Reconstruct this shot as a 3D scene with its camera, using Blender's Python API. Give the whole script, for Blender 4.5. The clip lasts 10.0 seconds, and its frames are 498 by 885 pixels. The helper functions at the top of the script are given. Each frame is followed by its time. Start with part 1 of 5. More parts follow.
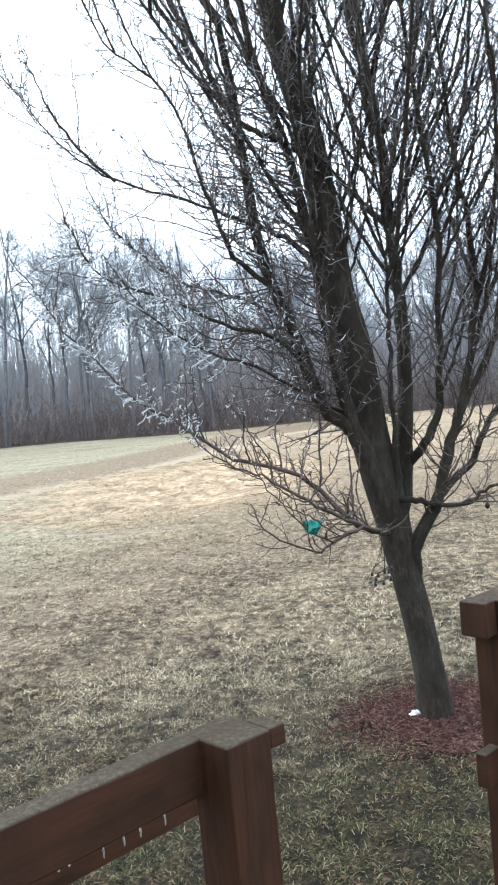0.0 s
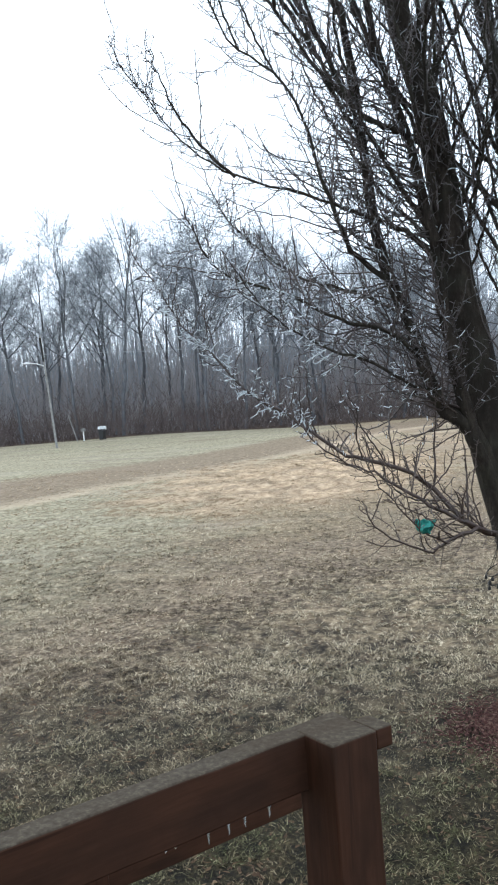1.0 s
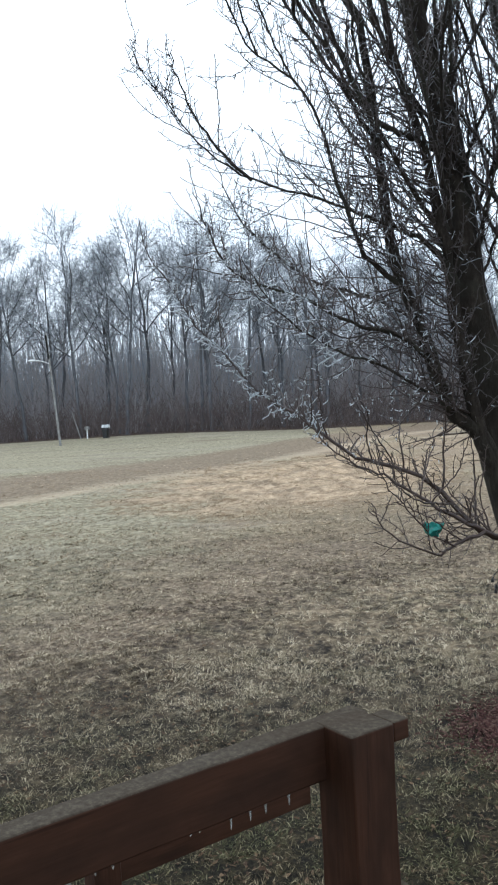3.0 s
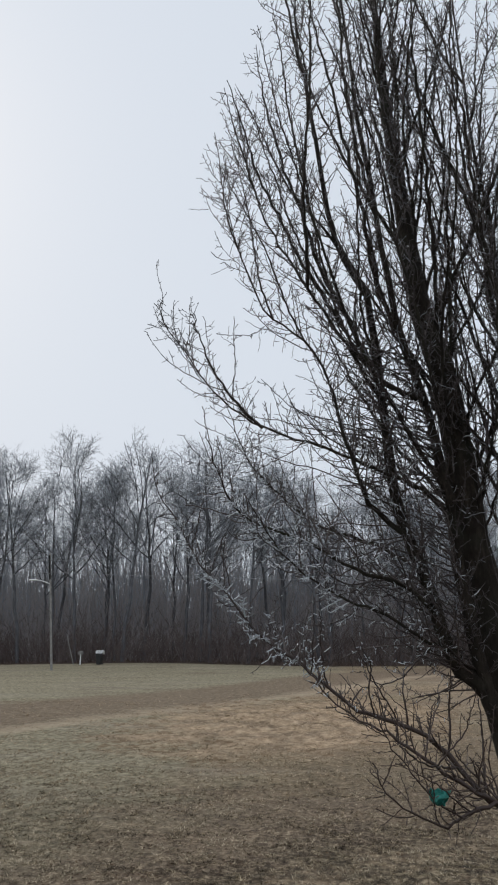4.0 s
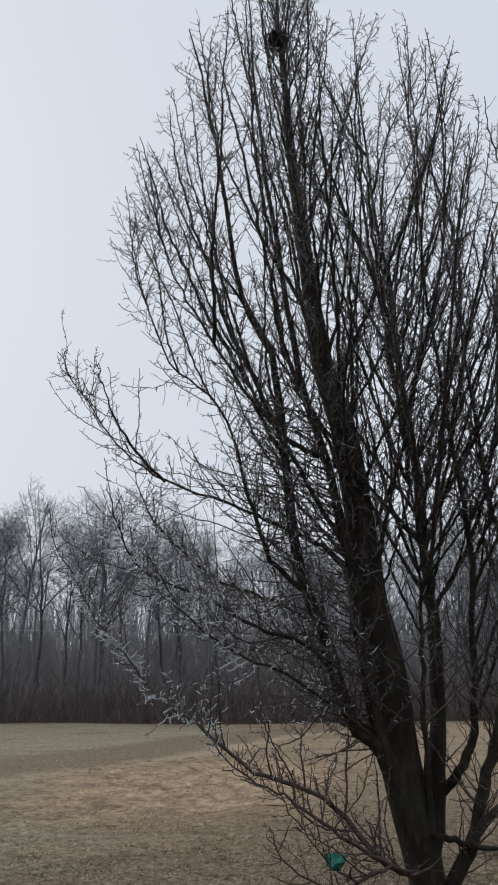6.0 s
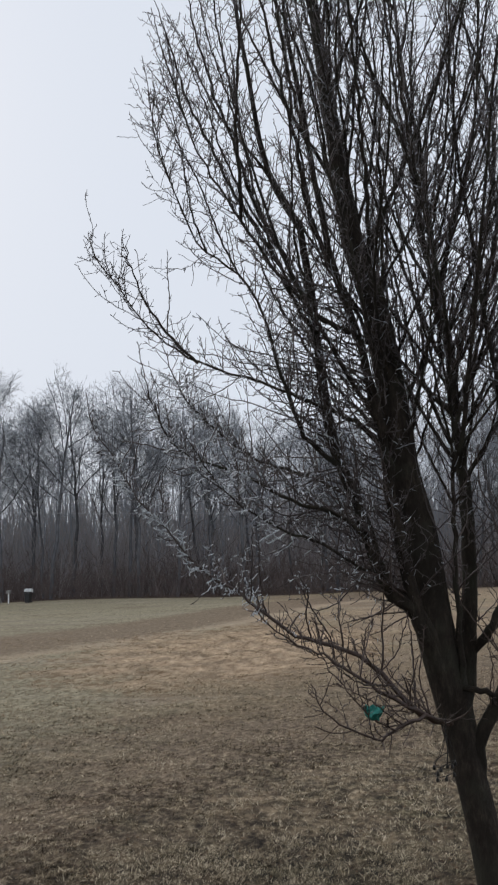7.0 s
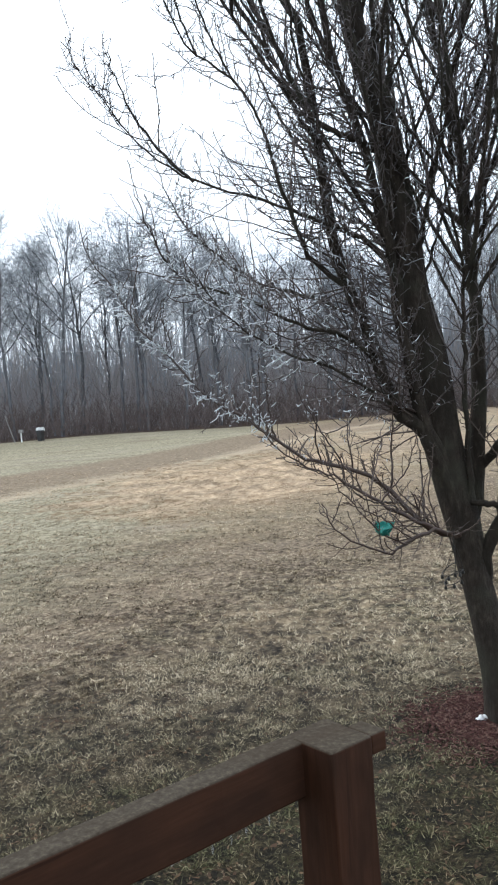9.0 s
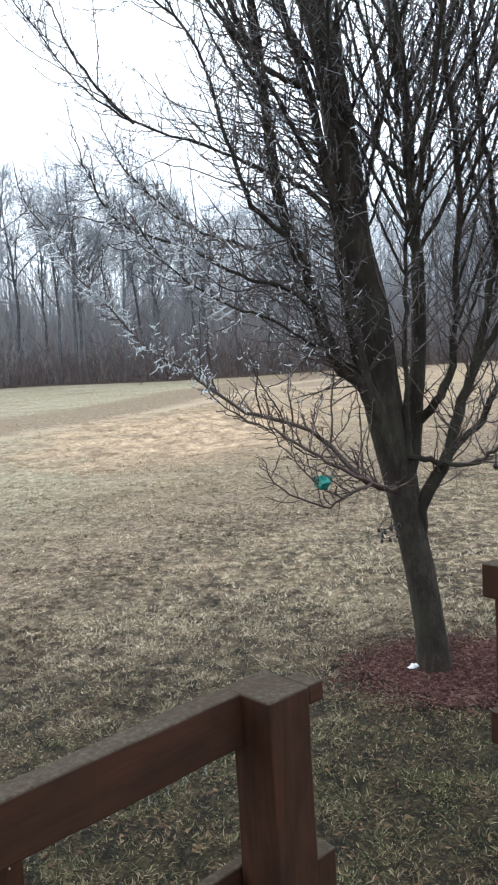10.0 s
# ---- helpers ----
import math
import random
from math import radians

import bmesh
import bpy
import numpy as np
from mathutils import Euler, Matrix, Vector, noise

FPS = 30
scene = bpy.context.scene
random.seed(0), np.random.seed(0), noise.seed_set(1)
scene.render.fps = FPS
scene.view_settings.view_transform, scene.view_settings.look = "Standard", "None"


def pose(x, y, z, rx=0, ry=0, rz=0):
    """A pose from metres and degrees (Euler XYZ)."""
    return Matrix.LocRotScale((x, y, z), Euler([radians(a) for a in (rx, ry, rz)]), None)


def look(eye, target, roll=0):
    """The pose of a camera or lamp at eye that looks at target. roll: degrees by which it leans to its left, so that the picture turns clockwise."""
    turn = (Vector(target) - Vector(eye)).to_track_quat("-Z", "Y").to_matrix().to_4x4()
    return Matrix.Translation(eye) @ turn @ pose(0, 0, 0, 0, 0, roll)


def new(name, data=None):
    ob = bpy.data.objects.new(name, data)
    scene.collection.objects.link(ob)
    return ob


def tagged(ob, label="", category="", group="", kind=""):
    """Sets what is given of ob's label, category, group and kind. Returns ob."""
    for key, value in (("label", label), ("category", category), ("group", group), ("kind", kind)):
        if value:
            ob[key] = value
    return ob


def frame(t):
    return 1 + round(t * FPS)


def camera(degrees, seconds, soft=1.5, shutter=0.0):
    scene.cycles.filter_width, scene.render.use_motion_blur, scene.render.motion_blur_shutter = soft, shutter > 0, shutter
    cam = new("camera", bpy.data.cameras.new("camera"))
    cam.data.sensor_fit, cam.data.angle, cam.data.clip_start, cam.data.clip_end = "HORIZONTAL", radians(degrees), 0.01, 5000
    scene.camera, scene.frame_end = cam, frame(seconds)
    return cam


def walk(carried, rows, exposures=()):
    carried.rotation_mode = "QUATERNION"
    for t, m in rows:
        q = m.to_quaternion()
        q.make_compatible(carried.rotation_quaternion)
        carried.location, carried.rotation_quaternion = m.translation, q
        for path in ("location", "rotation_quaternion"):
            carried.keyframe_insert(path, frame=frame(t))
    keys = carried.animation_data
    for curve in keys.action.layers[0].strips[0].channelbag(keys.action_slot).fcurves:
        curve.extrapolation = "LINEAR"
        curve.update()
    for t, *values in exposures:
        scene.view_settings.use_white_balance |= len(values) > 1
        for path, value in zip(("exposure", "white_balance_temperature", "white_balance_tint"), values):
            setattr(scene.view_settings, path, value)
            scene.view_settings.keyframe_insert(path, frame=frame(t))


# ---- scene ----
cam = camera(34.0, 10.0, soft=2.0, shutter=0.15)
PATH = [
    (0, (0.002, 0.079, 2.356), (-0.009, 2.076, 2.252), -5.4),
    (0.5, (0.004, 0.074, 2.359), (-0.143, 2.065, 2.249), -4.7),
    (1, (-0.002, 0.077, 2.364), (-0.286, 2.054, 2.267), -4.3),
    (1.5, (-0.003, 0.078, 2.363), (-0.321, 2.051, 2.272), -4.5),
    (2, (0.009, 0.072, 2.363), (-0.307, 2.042, 2.224), -4.9),
    (2.2, (0.003, 0.07, 2.366), (-0.307, 2.04, 2.216), -5.0),
    (3.3, (-0.061, -0.023, 2.366), (-0.346, 1.956, 2.37), -2.7),
    (3.5, (-0.051, -0.032, 2.39), (-0.333, 1.939, 2.581), -4.2),
    (4, (-0.046, -0.015, 2.439), (-0.322, 1.911, 2.901), -0.2),
    (4.5, (-0.042, -0.003, 2.441), (-0.37, 1.91, 2.921), 0.0),
    (5, (-0.053, 0.024, 2.446), (-0.356, 1.954, 2.874), -0.6),
    (5.5, (-0.081, -0.024, 2.455), (-0.186, 1.891, 3.022), -0.4),
    (5.7, (-0.065, 0.014, 2.456), (-0.094, 1.919, 3.064), -0.6),
    (6.8, (-0.105, -0.036, 2.441), (-0.168, 1.927, 2.816), -1.4),
    (7, (-0.121, -0.05, 2.434), (-0.221, 1.925, 2.736), -2.1),
    (7.5, (-0.138, 0.005, 2.436), (-0.276, 1.998, 2.521), -2.2),
    (8, (-0.121, 0.022, 2.414), (-0.245, 2.018, 2.386), -3.8),
    (8.5, (-0.112, 0.039, 2.405), (-0.276, 2.03, 2.329), -4.9),
    (9, (-0.134, 0.046, 2.407), (-0.271, 2.038, 2.298), -4.5),
    (9.5, (-0.137, 0.053, 2.407), (-0.253, 2.045, 2.269), -4.2),
    (10, (-0.139, 0.086, 2.395), (-0.136, 2.072, 2.165), -3.5),
]
EXPOSURES = [(0, 1.86, 5940, 8), (0.5, 1.60, 5950, 8), (1.0, 1.28, 5930, 8), (2.0, 1.08, 5940, 9), (3.4, 0.88, 5910, 8), (4.0, 0.0, 6450, 13), (4.8, -0.07, 6480, 12), (5.5, -0.05, 6500, 13),
             (6.8, 0.03, 6480, 15), (7.5, 0.30, 6430, 13), (8.0, 0.80, 6270, 12), (9.0, 1.16, 6140, 10), (10.0, 1.44, 6120, 10)]
walk(cam, [(t, look(*p)) for t, *p in PATH], EXPOSURES)

# ---- sky and light: a closed winter overcast ----
world = bpy.data.worlds.new("overcast_sky")
scene.world = world
world.use_nodes = True
wt = world.node_tree
bg = wt.nodes["Background"]
sky = wt.nodes.new("ShaderNodeTexSky")
sky.sky_type, sky.sun_disc = "NISHITA", False
sky.sun_elevation, sky.sun_rotation = radians(32), radians(-40)
sky.dust_density, sky.air_density = 6.0, 1.5
scale = wt.nodes.new("ShaderNodeVectorMath")
scale.operation = "SCALE"
scale.inputs["Scale"].default_value = 0.05
cloud = wt.nodes.new("ShaderNodeMix")
cloud.data_type = "RGBA"
cloud.inputs["Factor"].default_value = 0.93
cloud.inputs["B"].default_value = (0.69, 0.765, 0.835, 1)
wt.links.new(sky.outputs["Color"], scale.inputs[0])
wt.links.new(scale.outputs["Vector"], cloud.inputs["A"])
wt.links.new(cloud.outputs["Result"], bg.inputs["Color"])
bg.inputs["Strength"].default_value = 1.0
sun = new("sun", bpy.data.lights.new("sun", "SUN"))
sun.data.energy, sun.data.angle, sun.data.color = 0.5, radians(40), (1.0, 0.96, 0.9)
sun.matrix_world = look((-30, 40, 40), (0, 0, 0))


# ---- materials ----
class Nodes:
    """A short way to write a procedural material."""

    def __init__(self, name, rough=0.8, **sockets):
        self.m = bpy.data.materials.new(name)
        self.m.use_nodes = True
        self.t = self.m.node_tree
        self.b = self.t.nodes["Principled BSDF"]
        self.b.inputs["Roughness"].default_value = rough
        for key, value in sockets.items():
            self.b.inputs[key.replace("_", " ")].default_value = value
        self.p = self.t.nodes.new("ShaderNodeNewGeometry").outputs["Position"]
        self.object_at = self.t.nodes.new("ShaderNodeTexCoord").outputs["Object"]
        self.island = self.t.nodes.new("ShaderNodeNewGeometry").outputs["Random Per Island"]
        self.one = self.t.nodes.new("ShaderNodeObjectInfo").outputs["Random"]

    def put(self, socket, value):
        if isinstance(value, (int, float, tuple)):
            socket.default_value = value
        else:
            self.t.links.new(value, socket)

    def noise(self, size, detail=4.0, stretch=(1, 1, 1), at=None, rough=0.55):
        """Noise whose lumps are about size metres."""
        m = self.t.nodes.new("ShaderNodeMapping")
        m.inputs["Scale"].default_value = tuple(s / size for s in stretch)
        self.t.links.new(at or self.p, m.inputs["Vector"])
        n = self.t.nodes.new("ShaderNodeTexNoise")
        n.inputs["Scale"].default_value = 1.0
        n.inputs["Detail"].default_value = detail
        n.inputs["Roughness"].default_value = rough
        self.t.links.new(m.outputs["Vector"], n.inputs["Vector"])
        return n.outputs["Fac"]

    def ramp(self, fac, *stops):
        r = self.t.nodes.new("ShaderNodeValToRGB")
        e = r.color_ramp.elements
        while len(e) < len(stops):
            e.new(0.5)
        for el, (at, c) in zip(e, stops):
            el.position = at
            el.color = (c, c, c, 1) if isinstance(c, (int, float)) else (*c, 1)
        self.put(r.inputs["Fac"], fac)
        return r.outputs["Color"]

    def mix(self, fac, a, b, blend="MIX"):
        x = self.t.nodes.new("ShaderNodeMix")
        x.data_type, x.blend_type = "RGBA", blend
        self.put(x.inputs["Factor"], fac)
        for key, v in (("A", a), ("B", b)):
            self.put(x.inputs[key], (*v, 1) if isinstance(v, tuple) else v)
        return x.outputs["Result"]

    def math(self, op, a, b=0.0):
        x = self.t.nodes.new("ShaderNodeMath")
        x.operation = op
        self.put(x.inputs[0], a), self.put(x.inputs[1], b)
        return x.outputs[0]

    def axis(self, name, at=None):
        s = self.t.nodes.new("ShaderNodeSeparateXYZ")
        self.t.links.new(at or self.p, s.inputs[0])
        return s.outputs[name]

    def color(self, c):
        self.put(self.b.inputs["Base Color"], (*c, 1) if isinstance(c, tuple) else c)
        return self

    def bump(self, height, distance, strength=0.6):
        n = self.t.nodes.new("ShaderNodeBump")
        n.inputs["Distance"].default_value = distance
        n.inputs["Strength"].default_value = strength
        self.t.links.new(height, n.inputs["Height"])
        self.t.links.new(n.outputs["Normal"], self.b.inputs["Normal"])
        return self


def bark_material():
    m = Nodes("wet_bark", 0.85, Specular_IOR_Level=0.25)
    plates = m.noise(0.035, 9, (1, 1, 0.35), rough=0.74)
    lichen = m.noise(0.35, 5)
    c = m.ramp(plates, (0.34, (0.024, 0.0166, 0.0122)), (0.50, (0.043, 0.0322, 0.0235)), (0.68, (0.083, 0.064, 0.048)))
    c = m.mix(m.ramp(m.noise(0.11, 6, (1, 1, 0.5), rough=0.65), (0.42, 0.75), (0.56, 0.0)), c, (0.023, 0.0185, 0.0130))
    c = m.mix(m.ramp(lichen, (0.47, 0.0), (0.66, 0.65)), c, (0.056, 0.055, 0.038))
    return m.color(c).bump(plates, 0.035, 1.0).m


def bough_material():
    """Young brown bark, wet."""
    m = Nodes("wet_young_bark", 0.6, Coat_Weight=0.4, Coat_Roughness=0.2, Coat_IOR=1.31)
    c = m.ramp(m.island, (0.0, (0.042, 0.030, 0.026)), (0.6, (0.078, 0.058, 0.050)), (1.0, (0.125, 0.096, 0.084)))
    dry = m.ramp(m.island, (0.0, (0.040, 0.023, 0.0165)), (0.6, (0.070, 0.041, 0.030)), (1.0, (0.110, 0.071, 0.053)))
    c = m.mix(m.ramp(m.math("MULTIPLY", m.axis("Z"), 0.1), (0.20, 0.0), (0.27, 1.0)), dry, c)
    return m.color(m.mix(m.ramp(m.noise(0.03, 4), (0.4, 0.0), (0.7, 0.6)), c, (0.040, 0.029, 0.024))).m


def twig_material():
    """Thin bark under a clear glaze of ice."""
    m = Nodes("glazed_twig", 0.55, Coat_Weight=0.7, Coat_Roughness=0.12, Coat_IOR=1.31)
    # the palest twigs carry the ice's highlights in their base colour
    c = m.ramp(m.island, (0.0, (0.060, 0.047, 0.046)), (0.5, (0.100, 0.080, 0.077)), (0.84, (0.165, 0.138, 0.134)), (0.88, (0.30, 0.31, 0.33)), (1.0, (0.46, 0.48, 0.51)))
    dry = m.ramp(m.island, (0.0, (0.048, 0.028, 0.021)), (0.6, (0.090, 0.055, 0.041)), (1.0, (0.155, 0.105, 0.082)))
    c = m.mix(m.ramp(m.math("MULTIPLY", m.axis("Z"), 0.1), (0.20, 0.0), (0.25, 1.0)), dry, c)
    return m.color(m.mix(m.ramp(m.noise(0.03, 3), (0.4, 0.0), (0.7, 0.6)), c, (0.05, 0.038, 0.033))).m


def ice_material():
    # the white base colour stands for bright sky refracted in the ice
    m = Nodes("ice", 0.2, IOR=1.31, Transmission_Weight=0.15)
    return m.color(m.ramp(m.noise(0.01, 3), (0.3, (0.72, 0.78, 0.82)), (0.7, (0.92, 0.94, 0.95)))).m


def clear_ice_material():
    m = Nodes("clear_ice", 0.06, IOR=1.31, Transmission_Weight=0.85)
    return m.color((0.93, 0.96, 0.97)).m


def stained_wood(grey, lying=False):
    """Red-brown deck stain; the upper faces are weathered grey and wet."""
    m = Nodes("weathered_deck_top" if grey else "red_brown_deck_stain", 0.6)
    at = m.object_at
    if lying:
        turn = m.t.nodes.new("ShaderNodeMapping")
        turn.inputs["Rotation"].default_value = (0, 0, radians(-42.9))
        m.t.links.new(at, turn.inputs["Vector"])
        at = turn.outputs["Vector"]
    run = (0.07, 1, 1) if lying else (1, 1, 0.07)
    grain = m.noise(0.012, 6, run, at)
    blotch = m.noise(0.12, 4, (0.4, 1, 1) if lying else (1, 1, 0.4), at)
    check = m.ramp(m.noise(0.03, 3, tuple(k * 0.6 if k < 1 else k for k in run), at), (0.33, 1.0), (0.36, 0.0))
    if grey:
        grain = m.noise(0.014, 8, (1, 1, 1), m.object_at, rough=0.7)
        c = m.ramp(grain, (0.3, (0.036, 0.027, 0.018)), (0.52, (0.063, 0.049, 0.034)), (0.72, (0.112, 0.092, 0.067)))
        c = m.mix(m.ramp(blotch, (0.45, 0.0), (0.7, 0.5)), c, (0.050, 0.035, 0.024))
    else:
        c = m.ramp(grain, (0.2, (0.040, 0.0185, 0.0105)), (0.5, (0.056, 0.0245, 0.0140)), (0.85, (0.078, 0.035, 0.0205)))
        c = m.mix(m.math("MULTIPLY", check, 0.4), c, (0.008, 0.005, 0.004))
        c = m.mix(m.ramp(blotch, (0.4, 0.0), (0.7, 0.8)), c, (0.023, 0.0125, 0.008))
    m.put(m.b.inputs["Roughness"], m.ramp(blotch, (0.3, 0.75 if grey else 0.5), (0.7, 0.95 if grey else 0.8)))
    m.b.inputs["Specular IOR Level"].default_value = 0.12
    return m.color(c).bump(grain, 0.002, 0.4).m


def ground_material():
    """A winter lawn: straw, frost-pale blades, mud and green by patches; leaf litter under the woods."""
    m = Nodes("winter_lawn", 0.95, Specular_IOR_Level=0.2)
    x, y = m.axis("X"), m.axis("Y")
    mid = m.noise(1.5, 6, rough=0.65)
    small, fine = m.noise(0.085, 9, (1, 0.75, 1), rough=0.75), m.noise(0.16, 9, (1, 0.55, 1), rough=0.78)
    near = m.ramp(small, (0.40, (0.034, 0.024, 0.017)), (0.5, (0.108, 0.086, 0.063)), (0.60, (0.31, 0.265, 0.198)))
    green = m.ramp(small, (0.40, (0.020, 0.019, 0.011)), (0.5, (0.076, 0.073, 0.045)), (0.60, (0.25, 0.240, 0.175)))
    mud = m.ramp(small, (0.38, (0.062, 0.044, 0.034)), (0.5, (0.165, 0.131, 0.103)), (0.62, (0.37, 0.310, 0.25)))
    pale = m.ramp(fine, (0.36, (0.125, 0.095, 0.068)), (0.48, (0.295, 0.235, 0.172)), (0.62, (0.49, 0.405, 0.31)))
    straw = m.ramp(m.noise(0.24, 9, (1, 0.5, 1), rough=0.78), (0.36, (0.175, 0.125, 0.084)), (0.5, (0.39, 0.302, 0.220)), (0.64, (0.56, 0.46, 0.36)))
    # tone varies in clumps, giving the straw a lumpy look
    straw = m.mix(1.0, straw, m.ramp(m.noise(0.9, 5, (1, 0.6, 1), rough=0.6), (0.40, 0.62), (0.50, 0.95), (0.60, 1.12)), "MULTIPLY")
    wob = m.math("MULTIPLY", m.math("SUBTRACT", m.noise(4, 5, rough=0.6), 0.5), 9.0)
    slant = m.math("ADD", m.math("ADD", y, wob), m.math("MULTIPLY", x, -1.25))
    c = m.mix(m.ramp(mid, (0.46, 0.0), (0.60, 0.7)), near, green)
    c = m.mix(m.ramp(m.noise(0.35, 6), (0.50, 0.0), (0.60, 0.6)), c, m.mix(0.3, mud, (0.03, 0.02, 0.014)))
    c = m.mix(m.ramp(m.noise(1.3, 6, rough=0.65), (0.46, 0.0), (0.58, 0.65)), c, m.mix(0.3, pale, green))
    # browner, darker ground, then greener grass close to the deck, with the deck's shade in its colour
    dusky = m.ramp(m.math("MULTIPLY", m.math("ADD", y, m.math("MULTIPLY", m.noise(0.8, 5, rough=0.65), 2.5)), 0.1), (0.60, 0.65), (0.80, 0.0))
    c = m.mix(dusky, c, m.ramp(small, (0.40, (0.022, 0.015, 0.010)), (0.5, (0.070, 0.052, 0.034)), (0.60, (0.20, 0.162, 0.112))))
    shaded_green = m.ramp(m.math("MULTIPLY", m.math("ADD", m.math("ADD", y, m.math("MULTIPLY", x, -0.35)), m.math("MULTIPLY", m.noise(0.6, 6, rough=0.65), 4.0)), 0.1), (0.66, 1.0), (0.92, 0.0))
    c = m.mix(m.math("MULTIPLY", shaded_green, 0.9), c, m.ramp(m.noise(0.03, 9, rough=0.75), (0.38, (0.008, 0.006, 0.004)), (0.5, (0.034, 0.029, 0.014)), (0.62, (0.115, 0.098, 0.055))))
    # thick pale clumps and thin dark gaps between them
    thick = m.ramp(m.noise(0.17, 4, (1, 0.8, 1), rough=0.6), (0.41, 0.45), (0.51, 0.95), (0.60, 1.35))
    c = m.mix(m.ramp(m.math("MULTIPLY", y, 0.05), (0.5, 1.0), (0.9, 0.3)), c, thick, "MULTIPLY")
    # soil colour between the tufts darkens towards the deck, thatch farther off
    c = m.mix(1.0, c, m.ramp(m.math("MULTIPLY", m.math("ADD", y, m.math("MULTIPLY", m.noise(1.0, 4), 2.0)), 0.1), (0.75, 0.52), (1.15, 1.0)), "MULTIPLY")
    # the worn, muddy band across the yard, and pale grass beyond it
    band = m.ramp(m.math("MULTIPLY", m.math("ABSOLUTE", m.math("SUBTRACT", slant, 12.9)), 0.1), (0.12, 1.0), (0.42, 0.0))
    c = m.mix(m.math("MULTIPLY", band, 0.65), c, mud)
    far = m.ramp(m.math("MULTIPLY", slant, 0.01), (0.115, 0.0), (0.225, 1.0))
    meadow = m.mix(m.ramp(m.noise(3.5, 6, (0.4, 1, 1)), (0.42, 0.0), (0.6, 0.85)), pale, (0.224, 0.175, 0.133))
    meadow = m.mix(m.ramp(m.noise(9, 5), (0.46, 0.0), (0.62, 0.75)), meadow, m.mix(0.5, pale, (0.179, 0.171, 0.106)))
    frosty = m.ramp(m.noise(0.16, 9, (1, 0.55, 1), rough=0.78), (0.36, (0.094, 0.088, 0.066)), (0.48, (0.228, 0.222, 0.164)), (0.62, (0.43, 0.425, 0.345)))
    left = m.ramp(m.math("ADD", m.math("MULTIPLY", x, -0.1), m.math("MULTIPLY", m.math("SUBTRACT", mid, 0.5), 0.7)), (0.16, 0.0), (0.42, 0.85))
    meadow = m.mix(left, meadow, frosty)
    meadow = m.mix(m.ramp(m.noise(3.4, 7, (0.35, 1, 1), rough=0.68), (0.50, 0.0), (0.64, 0.32)), meadow, (0.37, 0.35, 0.325))
    meadow = m.mix(m.ramp(m.noise(3.0, 7, (0.35, 1, 1), rough=0.68), (0.52, 0.0), (0.66, 0.5)), meadow, (0.135, 0.106, 0.085))
    c = m.mix(m.math("MULTIPLY", far, 0.9), c, meadow)
    # an old track: a pale verge, a duller strip behind it
    d = m.math("ADD", m.math("MULTIPLY", m.math("ADD", x, 10.3), 0.912), m.math("MULTIPLY", m.math("SUBTRACT", y, 20.8), -0.41))
    d = m.math("ADD", d, m.math("MULTIPLY", m.math("SUBTRACT", m.noise(2.2, 7, rough=0.65), 0.5), 3.0))
    verge = m.ramp(m.math("MULTIPLY", m.math("ABSOLUTE", d), 0.1), (0.03, 0.6), (0.10, 0.0))
    strip = m.ramp(m.math("MULTIPLY", m.math("ABSOLUTE", m.math("ADD", d, 3.5)), 0.1), (0.22, 0.85), (0.38, 0.0))
    c = m.mix(verge, c, (0.44, 0.372, 0.30))
    c = m.mix(m.math("MULTIPLY", strip, far), c, m.mix(0.65, pale, (0.112, 0.086, 0.070)))
    # the patch of long golden straw
    u = m.math("ADD", m.math("MULTIPLY", m.math("ADD", x, 2.2), 0.19), m.math("MULTIPLY", m.math("SUBTRACT", y, 26.5), -0.02))
    v = m.math("MULTIPLY", m.math("SUBTRACT", y, 26.5), 0.10)
    d = m.math("ADD", m.math("MULTIPLY", u, u), m.math("MULTIPLY", v, v))
    d = m.math("ADD", d, m.math("MULTIPLY", m.math("SUBTRACT", m.noise(2.5, 7, rough=0.65), 0.5), 2.2))
    c = m.mix(m.ramp(d, (0.30, 0.9), (1.15, 0.0)), c, straw)
    tuft = m.math("MULTIPLY", m.ramp(m.math("ABSOLUTE", m.math("SUBTRACT", d, 0.72)), (0.08, 0.8), (0.35, 0.0)), m.ramp(m.noise(0.35, 7, (1, 0.6, 1), rough=0.7), (0.50, 0.0), (0.58, 1.0)))
    c = m.mix(tuft, c, (0.15, 0.098, 0.055))
    # leaf litter under the trees
    edge = m.math("MULTIPLY", m.math("ADD", y, m.math("MULTIPLY", m.noise(3), 1.2)), 0.01)
    c = m.mix(m.ramp(edge, (0.722, 0.0), (0.728, 1.0)), c, m.ramp(m.noise(0.6, 5), (0.3, (0.035, 0.024, 0.018)), (0.7, (0.09, 0.06, 0.045))))
    c = m.mix(1.0, c, (1.08, 0.985, 0.84), "MULTIPLY")
    return m.color(c).bump(m.math("ADD", small, m.math("MULTIPLY", fine, 0.5)), 0.05, 0.8).m


